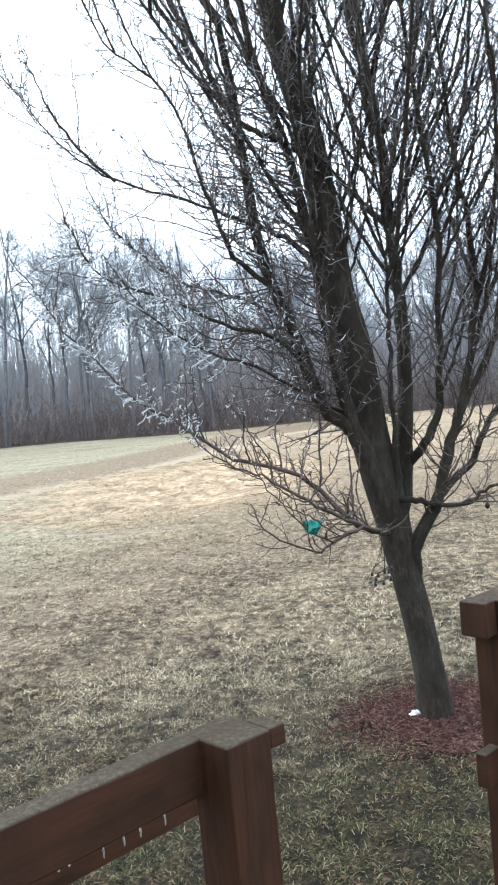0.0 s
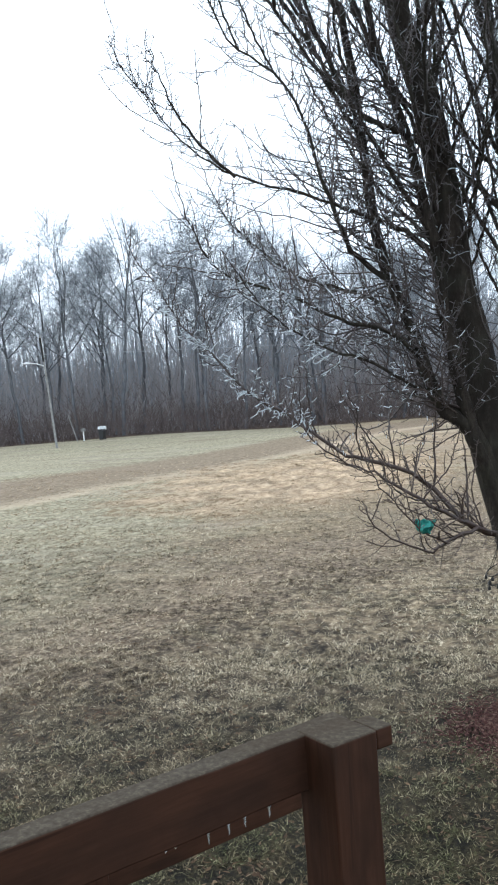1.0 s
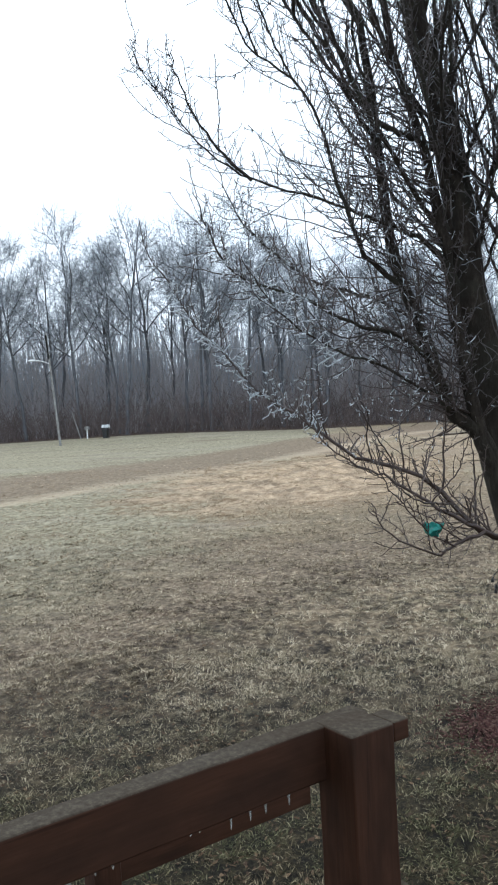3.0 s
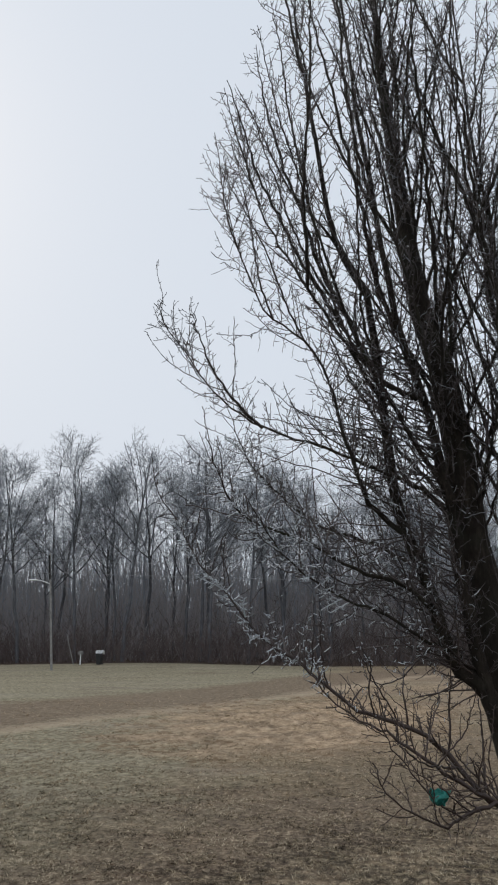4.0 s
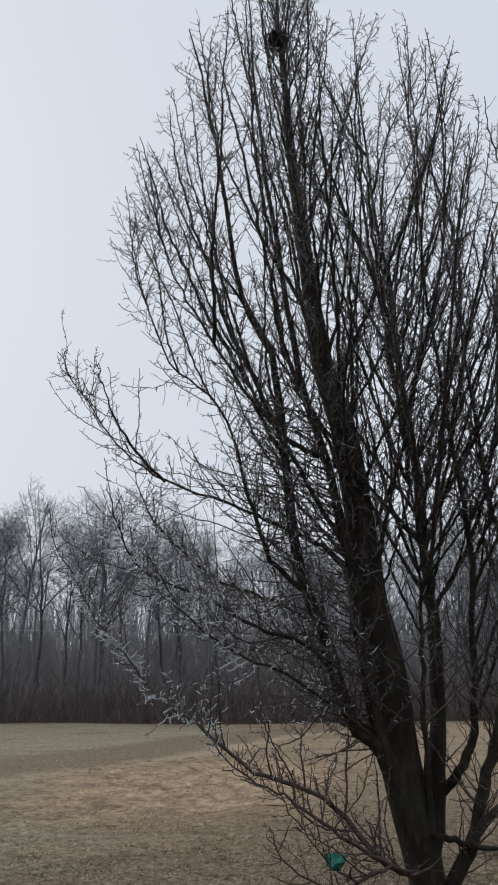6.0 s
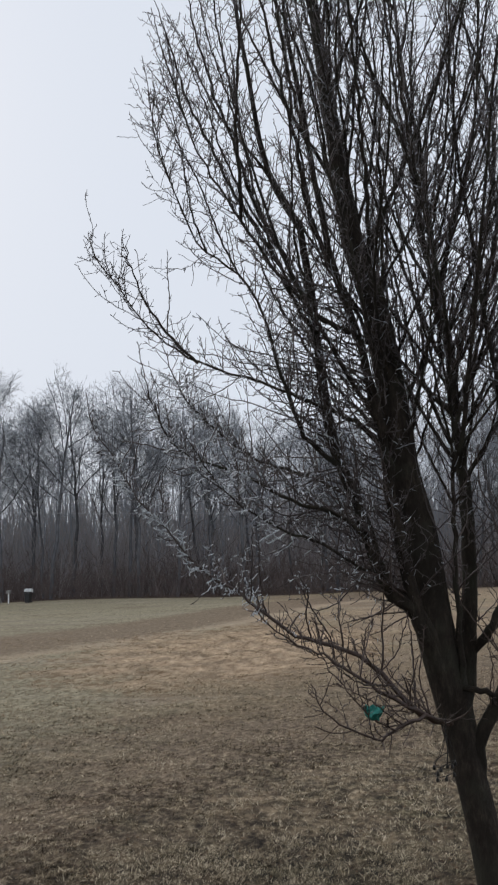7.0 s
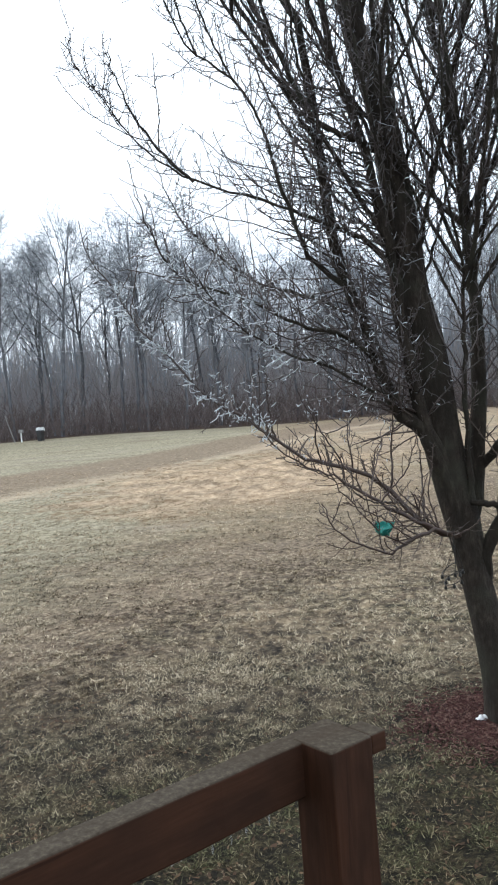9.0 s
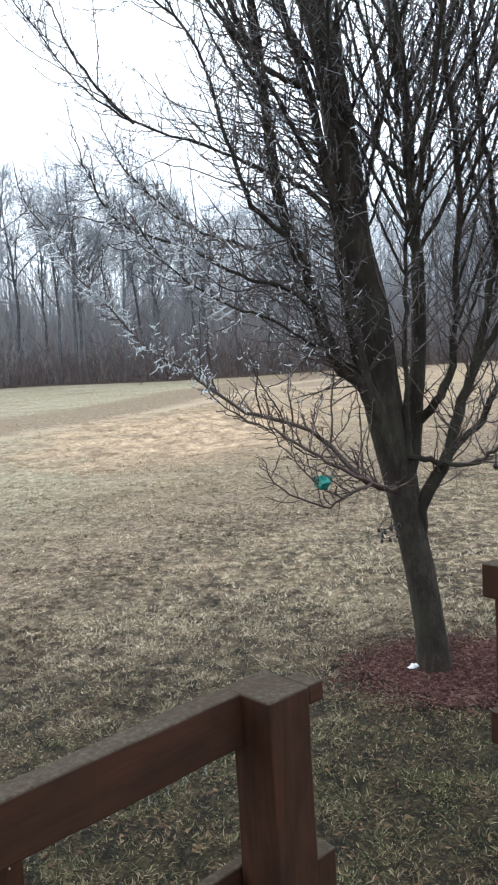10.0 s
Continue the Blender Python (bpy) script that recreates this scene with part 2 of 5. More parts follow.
def blade_material(name, a, b, c, d, shaded_green=None):
    m = Nodes(name, 0.8, Specular_IOR_Level=0.15)
    col = m.ramp(m.island, (0.0, a), (0.35, b), (0.7, c), (1.0, d))
    col = m.mix(m.ramp(m.noise(0.12, 7, rough=0.72), (0.44, 0.0), (0.56, 0.85 if shaded_green else 0.35)), col, a)
    if shaded_green:
        col = m.mix(1.0, col, m.ramp(m.noise(0.17, 4, (1, 0.8, 1), rough=0.6), (0.41, 0.5), (0.51, 0.95), (0.60, 1.3)), "MULTIPLY")
        y, x = m.axis("Y"), m.axis("X")
        # frost-bleached patches, fewer on the worn band
        slant = m.math("ADD", y, m.math("MULTIPLY", x, -1.25))
        side = m.math("MULTIPLY", m.ramp(m.math("MULTIPLY", slant, 0.1), (0.80, 1.0), (1.05, 0.0)), 0.14)
        f = m.ramp(m.math("ADD", m.noise(1.3, 6, rough=0.65), side), (0.47, 0.0), (0.60, 0.85))
        # towards the deck browner, then green that holds the deck's shade in its colour
        dusky = m.ramp(m.math("MULTIPLY", m.math("ADD", y, m.math("MULTIPLY", m.noise(0.8, 5, rough=0.65), 2.5)), 0.1), (0.60, 1.0), (0.80, 0.0))
        f = m.math("MULTIPLY", f, m.math("SUBTRACT", 1.0, m.math("MULTIPLY", dusky, 0.55)))
        col = m.mix(m.math("MULTIPLY", dusky, 0.3), col, m.ramp(m.island, (0.0, (0.030, 0.021, 0.013)), (0.6, (0.110, 0.082, 0.054)), (1.0, (0.30, 0.245, 0.17))))
        col = m.mix(f, col, m.ramp(m.island, (0.0, (0.090, 0.077, 0.058)), (0.3, (0.26, 0.226, 0.176)), (0.65, (0.47, 0.418, 0.335)), (1.0, (0.76, 0.69, 0.58))))
        k = m.ramp(m.math("MULTIPLY", m.math("ADD", m.math("ADD", y, m.math("MULTIPLY", x, -0.35)), m.math("MULTIPLY", m.noise(0.6, 6, rough=0.65), 4.0)), 0.1), (0.66, 0.92), (0.92, 0.0))
        wet = m.ramp(m.island, (0.0, shaded_green[0]), (0.75, shaded_green[1]), (1.0, shaded_green[2]))
        wet = m.mix(m.ramp(m.noise(0.4, 5, rough=0.65), (0.46, 0.0), (0.58, 0.75)), wet, m.ramp(m.island, (0.0, (0.030, 0.021, 0.014)), (0.7, (0.110, 0.082, 0.055)), (1.0, (0.34, 0.285, 0.205))))
        col = m.mix(k, col, wet)
    return m.color(m.mix(1.0, col, (1.06, 0.985, 0.84), "MULTIPLY")).m


def speckled(name, rough, low, high, size, bump=0.0, **sockets):
    m = Nodes(name, rough, **sockets)
    n = m.noise(size, 5)
    m.color(m.ramp(n, (0.3, low), (0.7, high)))
    return (m.bump(n, bump) if bump else m).m


BARK, BOUGH, TWIG, ICE, CLEAR = bark_material(), bough_material(), twig_material(), ice_material(), clear_ice_material()
STAIN, STAIN_RAIL, TOP = stained_wood(False), stained_wood(False, True), stained_wood(True, True)
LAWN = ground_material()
GRASS = blade_material("frosted_grass", (0.060, 0.044, 0.030), (0.190, 0.155, 0.110), (0.400, 0.345, 0.262), (0.70, 0.63, 0.52),
                       ((0.029, 0.032, 0.014), (0.090, 0.098, 0.048), (0.33, 0.305, 0.210)))
FARGRASS = blade_material("pale_far_grass", (0.129, 0.096, 0.064), (0.237, 0.181, 0.129), (0.387, 0.308, 0.223), (0.580, 0.479, 0.370))
STRAW = blade_material("dry_straw", (0.250, 0.194, 0.135), (0.37, 0.295, 0.212), (0.475, 0.39, 0.295), (0.61, 0.51, 0.41))
MULCH = blade_material("red_mulch", (0.038, 0.018, 0.018), (0.076, 0.034, 0.034), (0.120, 0.060, 0.058), (0.22, 0.145, 0.130))
LEAF = blade_material("dead_leaves", (0.05, 0.032, 0.022), (0.08, 0.05, 0.034), (0.12, 0.078, 0.05), (0.17, 0.12, 0.08))
# besides frost, mist is put into the woods' colours: paler farther back
FARBARK = speckled("mist_grey_far_bark", 0.9, (0.070, 0.070, 0.075), (0.150, 0.152, 0.162), 0.5, 0.05)
MISTWOOD = speckled("mist_paled_distant_twigs", 0.9, (0.28, 0.28, 0.292), (0.38, 0.38, 0.392), 6.0)
YOUNGWOOD = speckled("mist_grey_saplings", 0.9, (0.25, 0.226, 0.222), (0.39, 0.358, 0.35), 3.0)
FARTWIG = speckled("frosted_misty_far_twigs", 0.6, (0.19, 0.206, 0.229), (0.32, 0.343, 0.375), 4.0)
DEEPTWIG = speckled("mist_grey_deep_twigs", 0.8, (0.20, 0.214, 0.236), (0.31, 0.33, 0.358), 5.0)
BRUSH = speckled("brown_brush", 0.9, (0.080, 0.058, 0.052), (0.19, 0.150, 0.138), 1.2)
TEAL = speckled("teal_foil", 0.3, (0.0, 0.085, 0.07), (0.06, 0.40, 0.32), 0.025, 0.004, Metallic=0.35)
DARKMETAL = speckled("dark_metal", 0.45, (0.012, 0.011, 0.010), (0.04, 0.036, 0.032), 0.02, Metallic=0.6)
POLEWOOD = speckled("grey_pole_wood", 0.8, (0.16, 0.15, 0.14), (0.34, 0.33, 0.31), 0.3)
ICEDWIRE = speckled("iced_wire", 0.3, (0.29, 0.30, 0.31), (0.40, 0.41, 0.42), 0.5)
PALEPAINT = speckled("white_paint", 0.5, (0.66, 0.66, 0.65), (0.82, 0.82, 0.81), 0.2)
BLACKPAINT = speckled("black_paint", 0.45, (0.012, 0.012, 0.013), (0.03, 0.03, 0.032), 0.2)
CONCRETE = speckled("wet_concrete", 0.9, (0.060, 0.055, 0.046), (0.090, 0.083, 0.070), 0.06, 0.004, Specular_IOR_Level=0.1)
SIDING = speckled("beige_siding", 0.6, (0.42, 0.39, 0.34), (0.5, 0.47, 0.42), 0.6)
NESTMAT = speckled("nest_twigs", 0.9, (0.02, 0.014, 0.010), (0.06, 0.045, 0.03), 0.03, 0.01)


# ---- mesh helpers ----
def empty(name, at, label, category, group="", kind=""):
    ob = new(name)
    ob.location = at
    ob.empty_display_size = 0.1
    bpy.context.view_layer.update()
    return tagged(ob, label, category, group, kind)


def place(ob, parent):
    """Put a mesh given in world coordinates under its thing."""
    if parent is not None:
        ob.parent = parent
        p = parent
        at = Vector()
        while p is not None:
            at += p.location
            p = p.parent
        ob.location = -at
    return ob


def part(name, bm, material, parent=None, label=""):
    me = bpy.data.meshes.new(name)
    bm.to_mesh(me)
    bm.free()
    for m in material if isinstance(material, (tuple, list)) else (material,):
        me.materials.append(m)
    ob = place(new(name, me), parent)
    return tagged(ob, label)


def arrays(name, verts, faces, material, parent=None, label="", smooth=True, kind=""):
    """A mesh object from arrays of vertices and of three- or four-cornered faces."""
    me = bpy.data.meshes.new(name)
    verts, faces = np.asarray(verts, np.float32).reshape(-1, 3), np.asarray(faces, np.int32)
    n, k = faces.shape
    me.vertices.add(len(verts))
    me.vertices.foreach_set("co", verts.ravel())
    me.loops.add(n * k)
    me.loops.foreach_set("vertex_index", faces.ravel())
    me.polygons.add(n)
    me.polygons.foreach_set("loop_start", np.arange(0, n * k, k, dtype=np.int32))
    me.polygons.foreach_set("loop_total", np.full(n, k, np.int32))
    me.polygons.foreach_set("use_smooth", np.full(n, smooth))
    me.update(calc_edges=True)
    me.materials.append(material)
    ob = place(new(name, me), parent)
    return tagged(ob, label, kind=kind)


rng = np.random.default_rng(7)


def unit(v):
    return v / np.maximum(np.linalg.norm(v, axis=-1, keepdims=True), 1e-9)


def tubes(paths, radii, sides):
    """Skin many branches at once: paths (M, N, 3) and radii (M, N) give vertices and quads."""
    paths, radii = np.asarray(paths, float), np.asarray(radii, float)
    m, n, _ = paths.shape
    tan = unit(np.gradient(paths, axis=1))
    ref = np.where(np.abs(tan[:, :1, 2:]) < 0.9, np.array([0, 0, 1.0]), np.array([1.0, 0, 0]))
    a = unit(np.cross(tan, np.broadcast_to(ref, tan.shape)))
    b = np.cross(tan, a)
    ang = np.arange(sides) * 2 * np.pi / sides
    ring = a[:, :, None] * np.cos(ang)[:, None] + b[:, :, None] * np.sin(ang)[:, None]
    v = paths[:, :, None] + ring * radii[:, :, None, None]
    i = np.arange(m * n * sides).reshape(m, n, sides)
    lo, hi = i[:, :-1], i[:, 1:]
    q = np.stack([lo, np.roll(lo, -1, 2), np.roll(hi, -1, 2), hi], -1)
    return v.reshape(-1, 3), q.reshape(-1, 4)


def joined(*lots):
    vs, fs, k = [], [], 0
    for v, f in lots:
        vs.append(v), fs.append(f + k)
        k += len(v)
    return np.concatenate(vs), np.concatenate(fs)


def smooth_path(points, n):
    """A smooth line through a few points."""
    p = np.array(points, float)
    p = np.vstack([2 * p[0] - p[1], p, 2 * p[-1] - p[-2]])
    out = []
    for s in np.linspace(0, len(p) - 3 - 1e-6, n):
        k, t = int(s), s - int(s)
        a, b, c, d = p[k : k + 4]
        out.append(0.5 * (2 * b + (c - a) * t + (2 * a - 5 * b + 4 * c - d) * t * t + (3 * b - a - 3 * c + d) * t**3))
    return np.array(out)


def sprout(paths, radii, per, span, angle, length, points, up, kink, thick, tip, side_bias=None, cap=0.05):
    """Grow per children on each parent branch. span: where along it; angle: degrees off its run; length: shortest and longest;
    up: how firmly they turn to the sky; kink: their wiggle; thick: their radius at the foot against the parent's; tip: at the end."""
    m, n, _ = paths.shape
    s = rng.uniform(span[0], span[1], (m, per))
    f = s * (n - 1)
    k = np.minimum(f.astype(int), n - 2)
    w = (f - k)[..., None]
    rows = np.arange(m)[:, None]
    at = (paths[rows, k] * (1 - w) + paths[rows, k + 1] * w).reshape(-1, 3)
    tan = unit(paths[rows, k + 1] - paths[rows, k]).reshape(-1, 3)
    r0 = (radii[rows, k] * (1 - w[..., 0]) + radii[rows, k + 1] * w[..., 0]).ravel()
    out = rng.normal(size=at.shape)
    if side_bias is not None:
        out += side_bias
    out = unit(out - (out * tan).sum(-1, keepdims=True) * tan)
    a = np.radians(rng.uniform(angle[0], angle[1], len(at)))[:, None]
    way = unit(tan * np.cos(a) + out * np.sin(a))
    total = (rng.uniform(length[0], length[1], len(at)) * (1.12 - 0.85 * s.ravel()))[:, None]
    step = total / (points - 1)
    line = [at]
    for j in range(points - 1):
        way = unit(way + np.array([0, 0, up]) / (points - 1) + rng.normal(size=at.shape) * kink)
        line.append(line[-1] + way * step)
    rad = np.maximum(np.minimum(r0 * thick, cap), tip * 1.3)[:, None] * np.linspace(1, 0, points) + tip * np.linspace(0, 1, points)
    return np.stack(line, 1), rad


def grow(at, way, length, n, up, zig, wander):
    """Lines of n points from each place, that bend to the sky by up, zigzag from bud to bud by zig and stray by wander."""
    at, way = np.asarray(at, float), unit(np.asarray(way, float))
    side = unit(np.cross(way, rng.normal(size=way.shape)))
    step = np.broadcast_to(np.asarray(length, float), len(at))[:, None] / (n - 1)
    line = [at]
    for j in range(n - 1):
        way = unit(way + np.array([0, 0, up]) / (n - 1) + rng.normal(size=way.shape) * wander)
        line.append(line[-1] + unit(way + side * (zig if j % 2 else -zig) * rng.uniform(0.4, 1.4, (len(at), 1))) * step)
    return np.stack(line, 1)


def feet(paths, radii, gap, span):
    """Places about gap metres apart along all the branches: place, run of the branch, its radius there, and how far along it lies."""
    out = []
    for p, r in zip(paths, radii):
        d = np.concatenate([[0], np.cumsum(np.linalg.norm(np.diff(p, axis=0), axis=1))])
        count = rng.poisson(max(d[-1] * (span[1] - span[0]) / gap, 0.01))
        if count == 0:
            continue
        u = (np.arange(count) + rng.uniform(0, 1, count)) / count * (span[1] - span[0]) + span[0]
        f = np.interp(u * d[-1], d, np.arange(len(p)))
        k = np.minimum(f.astype(int), len(p) - 2)
        w = (f - k)[:, None]
        out.append(np.column_stack([p[k] * (1 - w) + p[k + 1] * w, unit(p[k + 1] - p[k]), r[k] * (1 - w[:, 0]) + r[k + 1] * w[:, 0], u]))
    a = np.concatenate(out)
    return a[:, :3], a[:, 3:6], a[:, 6], a[:, 7]


def shoots(paths, radii, gap, span, angle, length, n, up, zig, wander, thick, tip, cap, taper=0.6, lean=None):
    """Side shoots on all the branches; those nearer a branch's end are shorter."""
    at, run, r, u = feet(paths, radii, gap, span)
    out = rng.normal(size=at.shape) + (0 if lean is None else np.array(lean))
    out = unit(out - (out * run).sum(-1, keepdims=True) * run)
    a = np.radians(rng.uniform(*angle, len(at)))[:, None]
    # mostly short, a few long
    total = (length[0] + (length[1] - length[0]) * rng.random(len(at)) ** 1.6) * (1 - taper * u)
    line = grow(at, run * np.cos(a) + out * np.sin(a), total, n, up, zig, wander)
    foot = np.clip(r * thick, tip * 1.15, cap)
    return line, foot[:, None] * np.linspace(1, 0, n) + tip * np.linspace(0, 1, n)


# ---- ground, road, woods' edge ----
def ground_height(x, y):
    """Gentle swells; level round the tree and the deck."""
    far = np.clip((np.hypot(x - 1, y - 5) - 12) / 25, 0, 1)
    z = far * (0.10 * np.sin(x * 0.11 + 1) * np.cos(y * 0.13) + 0.06 * np.sin(x * 0.23 + y * 0.17))
    # hummocks of long dead grass
    patch = np.exp(-(((x + 2.4) / 4.2) ** 2 + ((y - 26.5) / 6.5) ** 2))
    z += patch * 0.05 * (np.sin(x * 4.3 + 2 * np.sin(y * 0.9)) * np.sin(y * 2.1 + 1.5 * np.sin(x * 1.3)) + 0.6 * np.sin(x * 7.9 - y * 3.7 + np.sin(x * 2.3)))
    z += 0.012 * np.sin(x * 3.1 + 1.3 * np.sin(y * 1.7)) * np.sin(y * 2.7 + x) + 0.006 * np.sin(x * 9 + y * 5) * np.sin(y * 8 - x * 3)
    return z


def build_ground():
    near = np.arange(-14, 14.01, 0.16)
    xs = np.concatenate([[-1500, -700, -350, -180, -110], np.arange(-80, -14, 2.0), near, np.arange(16, 81, 2.0), [110, 180, 350, 700, 1500]])
    ys = np.concatenate([[-1500, -600, -200, -60, -20, -8, -3], np.arange(0, 22, 0.16), np.arange(22, 35, 0.22), np.arange(35, 130, 1.5), [150, 200, 300, 500, 900, 1500, 2500]])
    gx, gy = np.meshgrid(xs, ys)
    gz = ground_height(gx, gy) * (np.hypot(gx, gy) < 140)
    v = np.stack([gx, gy, gz], -1).reshape(-1, 3)
    i = np.arange(gx.size).reshape(gx.shape)
    q = np.stack([i[:-1, :-1], i[:-1, 1:], i[1:, 1:], i[1:, :-1]], -1).reshape(-1, 4)
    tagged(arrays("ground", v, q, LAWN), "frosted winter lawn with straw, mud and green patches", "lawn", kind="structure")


def blades(name, xy, length, width, lean, material, label, tuft=0, size=0.03):
    """One object of many bent, uneven blades standing or lying on the ground; with tuft, so many of them spread out from each place."""
    az = rng.uniform(0, 2 * np.pi, len(xy))
    if tuft:
        count = rng.integers(tuft // 2, tuft * 3 // 2, len(xy))
        xy, turn = np.repeat(xy, count, 0), np.repeat(az, count)
        off = rng.normal(size=xy.shape) * size * np.repeat(rng.uniform(0.5, 1.4, len(count)), count)[:, None]
        # blades of a tuft lean outward and to the side that the whole tuft is pressed to
        az = np.arctan2(off[:, 1] + 0.7 * size * np.sin(turn), off[:, 0] + 0.7 * size * np.cos(turn)) + rng.normal(size=len(xy)) * 0.5
        xy = xy + off
    m = len(xy)
    base = np.column_stack([xy, ground_height(xy[:, 0], xy[:, 1]) - 0.004])
    l = rng.uniform(length[0], length[1], m)[:, None]
    w = rng.uniform(width[0], width[1], m)[:, None] / 2
    e1, e2 = np.radians(rng.uniform(lean[0], lean[1], m)), np.radians(rng.uniform(lean[0] + 10, lean[1] + 25, m))
    h = np.column_stack([np.cos(az), np.sin(az), np.zeros(m)])
    side = np.column_stack([-np.sin(az), np.cos(az), rng.uniform(-0.5, 0.5, m)]) * w
    up = np.array([0, 0, 1.0])
    mid = base + l * 0.55 * (h * np.sin(e1)[:, None] + up * np.cos(e1)[:, None])
    tip = mid + l * 0.45 * (h * np.sin(e2)[:, None] + up * np.cos(e2)[:, None])
    tip[:, 2] = np.maximum(tip[:, 2], base[:, 2] + 0.006)
    v = np.stack([base - side, base + side, mid + side * 0.8, mid - side * 0.8, tip + side * 0.12, tip - side * 0.12], 1).reshape(-1, 3)
    k = np.arange(m)[:, None] * 6
    q = np.concatenate([k + np.array([0, 1, 2, 3]), k + np.array([3, 2, 4, 5])])
    return tagged(arrays(name, v, q, material, smooth=False), label, "grass", kind="stuff")


def yard_points(n, y0, y1, power, spread, clump=0.0):
    """Points over the wedge of yard in front of the deck, denser near it."""
    y = y0 + (y1 - y0) * rng.random(n) ** power
    x = (rng.random(n) * 2 - 1) * (spread * y + 0.6) - 0.07 * y
    if clump:
        c = rng.random((n // 30 + 1, 2))
        cy = y0 + (y1 - y0) * c[:, 0] ** power
        cx = (c[:, 1] * 2 - 1) * (spread * cy + 0.6) - 0.07 * cy
        pick = rng.integers(0, len(cx), n)
        near = rng.random(n) < 0.7
        size = clump * rng.uniform(0.5, 1.6, len(cx))[pick]
        x = np.where(near, cx[pick] + rng.normal(size=n) * size * 1.3, x)
        y = np.where(near, cy[pick] + rng.normal(size=n) * size, y)
    return np.column_stack([x, y])


MULCH_AT = (1.30, 5.74)


def off_mulch(xy):
    return xy[np.hypot((xy[:, 0] - MULCH_AT[0]) / 0.82, (xy[:, 1] - MULCH_AT[1]) / 0.62) > 0.55 + 0.5 * rng.random(len(xy))]


def in_drifts(xy, size, keep):
    """Thin out the places by drifts of about size metres, so that bare ground shows between them."""
    n = np.array([noise.noise((x / size, y / size, 3.0)) + 0.6 * noise.noise((x * 3.1 / size, y * 3.1 / size, 9.0)) for x, y in xy])
    return xy[rng.random(len(xy)) < np.clip(0.52 + n * 2.3, keep, 1.0)]


def fading(xy, none, all_kept):
    """Thin out the places from all_kept to none metres off, so that no edge shows."""
    return xy[rng.random(len(xy)) < np.clip((xy[:, 1] - none) / (all_kept - none), 0, 1)]


def build_grass():
    blades("grass", off_mulch(in_drifts(yard_points(21000, 2.4, 7.6, 0.9, 0.46), 0.40, 0.36)), (0.018, 0.052), (0.0024, 0.0054), (38, 84), GRASS,
           "short matted lawn grass, green and brown, darker by the deck", 13, 0.026)
    blades("grass", fading(off_mulch(in_drifts(yard_points(31000, 6.6, 20.0, 0.9, 0.42), 0.45, 0.26)), 20.0, 10.5), (0.026, 0.070), (0.0045, 0.0095), (38, 84), GRASS,
           "short matted lawn grass, frosted, straw and green", 9, 0.034)
    far = fading(yard_points(13000, 11.0, 32.0, 1.1, 0.40), 11.0, 17.0)
    far = far[np.hypot((far[:, 0] + 2.4) / 4.3, (far[:, 1] - 26.5) / 6.5) > 0.8 + 0.4 * rng.random(len(far))]
    blades("grass", in_drifts(far, 1.2, 0.2), (0.03, 0.085), (0.008, 0.018), (45, 80), FARGRASS,
           "short matted lawn grass, frosted, straw and green", 5, 0.06)
    n = 16000
    xy = in_drifts(np.column_stack([-2.35 + 2.6 * rng.normal(size=n), 27.3 + 4.6 * rng.normal(size=n)]), 0.9, 0.12)
    blades("straw_grass", xy, (0.06, 0.16), (0.012, 0.026), (62, 86), STRAW, "patch of long flattened golden dead grass")
    xy = off_mulch(yard_points(20000, 2.6, 14.5, 0.9, 0.44, 0.14))
    blades("fallen_leaves", xy, (0.025, 0.05), (0.015, 0.035), (72, 88), LEAF, "dark brown dead leaves scattered on the lawn")


def build_mulch():
    bm = bmesh.new()
    rings = [[bm.verts.new((MULCH_AT[0], MULCH_AT[1], 0.026))]]
    for k in range(1, 6):
        ring = []
        for j in range(40):
            a = j * 2 * math.pi / 40
            r = k / 5 * (1 + 0.10 * math.sin(3 * a + 1) + 0.05 * math.sin(7 * a))
            ring.append(bm.verts.new((MULCH_AT[0] + 0.86 * r * math.cos(a), MULCH_AT[1] + 0.64 * r * math.sin(a), 0.022 - 0.045 * (k / 5) ** 2 + 0.006 * math.sin(5 * a + k))))
        rings.append(ring)
    for j in range(40):
        bm.faces.new((rings[0][0], rings[1][j], rings[1][(j + 1) % 40]))
        for k in range(1, 5):
            bm.faces.new((rings[k][j], rings[k + 1][j], rings[k + 1][(j + 1) % 40], rings[k][(j + 1) % 40]))
    bed = empty("mulch_bed", (*MULCH_AT, 0), "ring of damp red bark mulch round the tree trunk", "mulch")
    part("mound", bm, MULCH, bed)
    n = 9000
    a, r = rng.uniform(0, 2 * np.pi, n), np.sqrt(rng.random(n)) * (0.98 + 0.20 * rng.normal(size=n))
    c = np.column_stack([MULCH_AT[0] + 0.86 * r * np.cos(a), MULCH_AT[1] + 0.64 * r * np.sin(a), np.maximum(0.030 - 0.04 * r**2, 0.006) + rng.random(n) * 0.012])
    d = unit(np.column_stack([rng.normal(size=(n, 2)), rng.normal(size=n) * 0.25])) * rng.uniform(0.006, 0.022, n)[:, None]
    v, q = tubes(np.stack([c - d, c + d], 1), np.repeat(rng.uniform(0.002, 0.005, n)[:, None], 2, 1), 4)
    arrays("mulch_chips", v, q, MULCH, bed, "loose shredded red bark chips", smooth=False, kind="stuff")


build_ground()


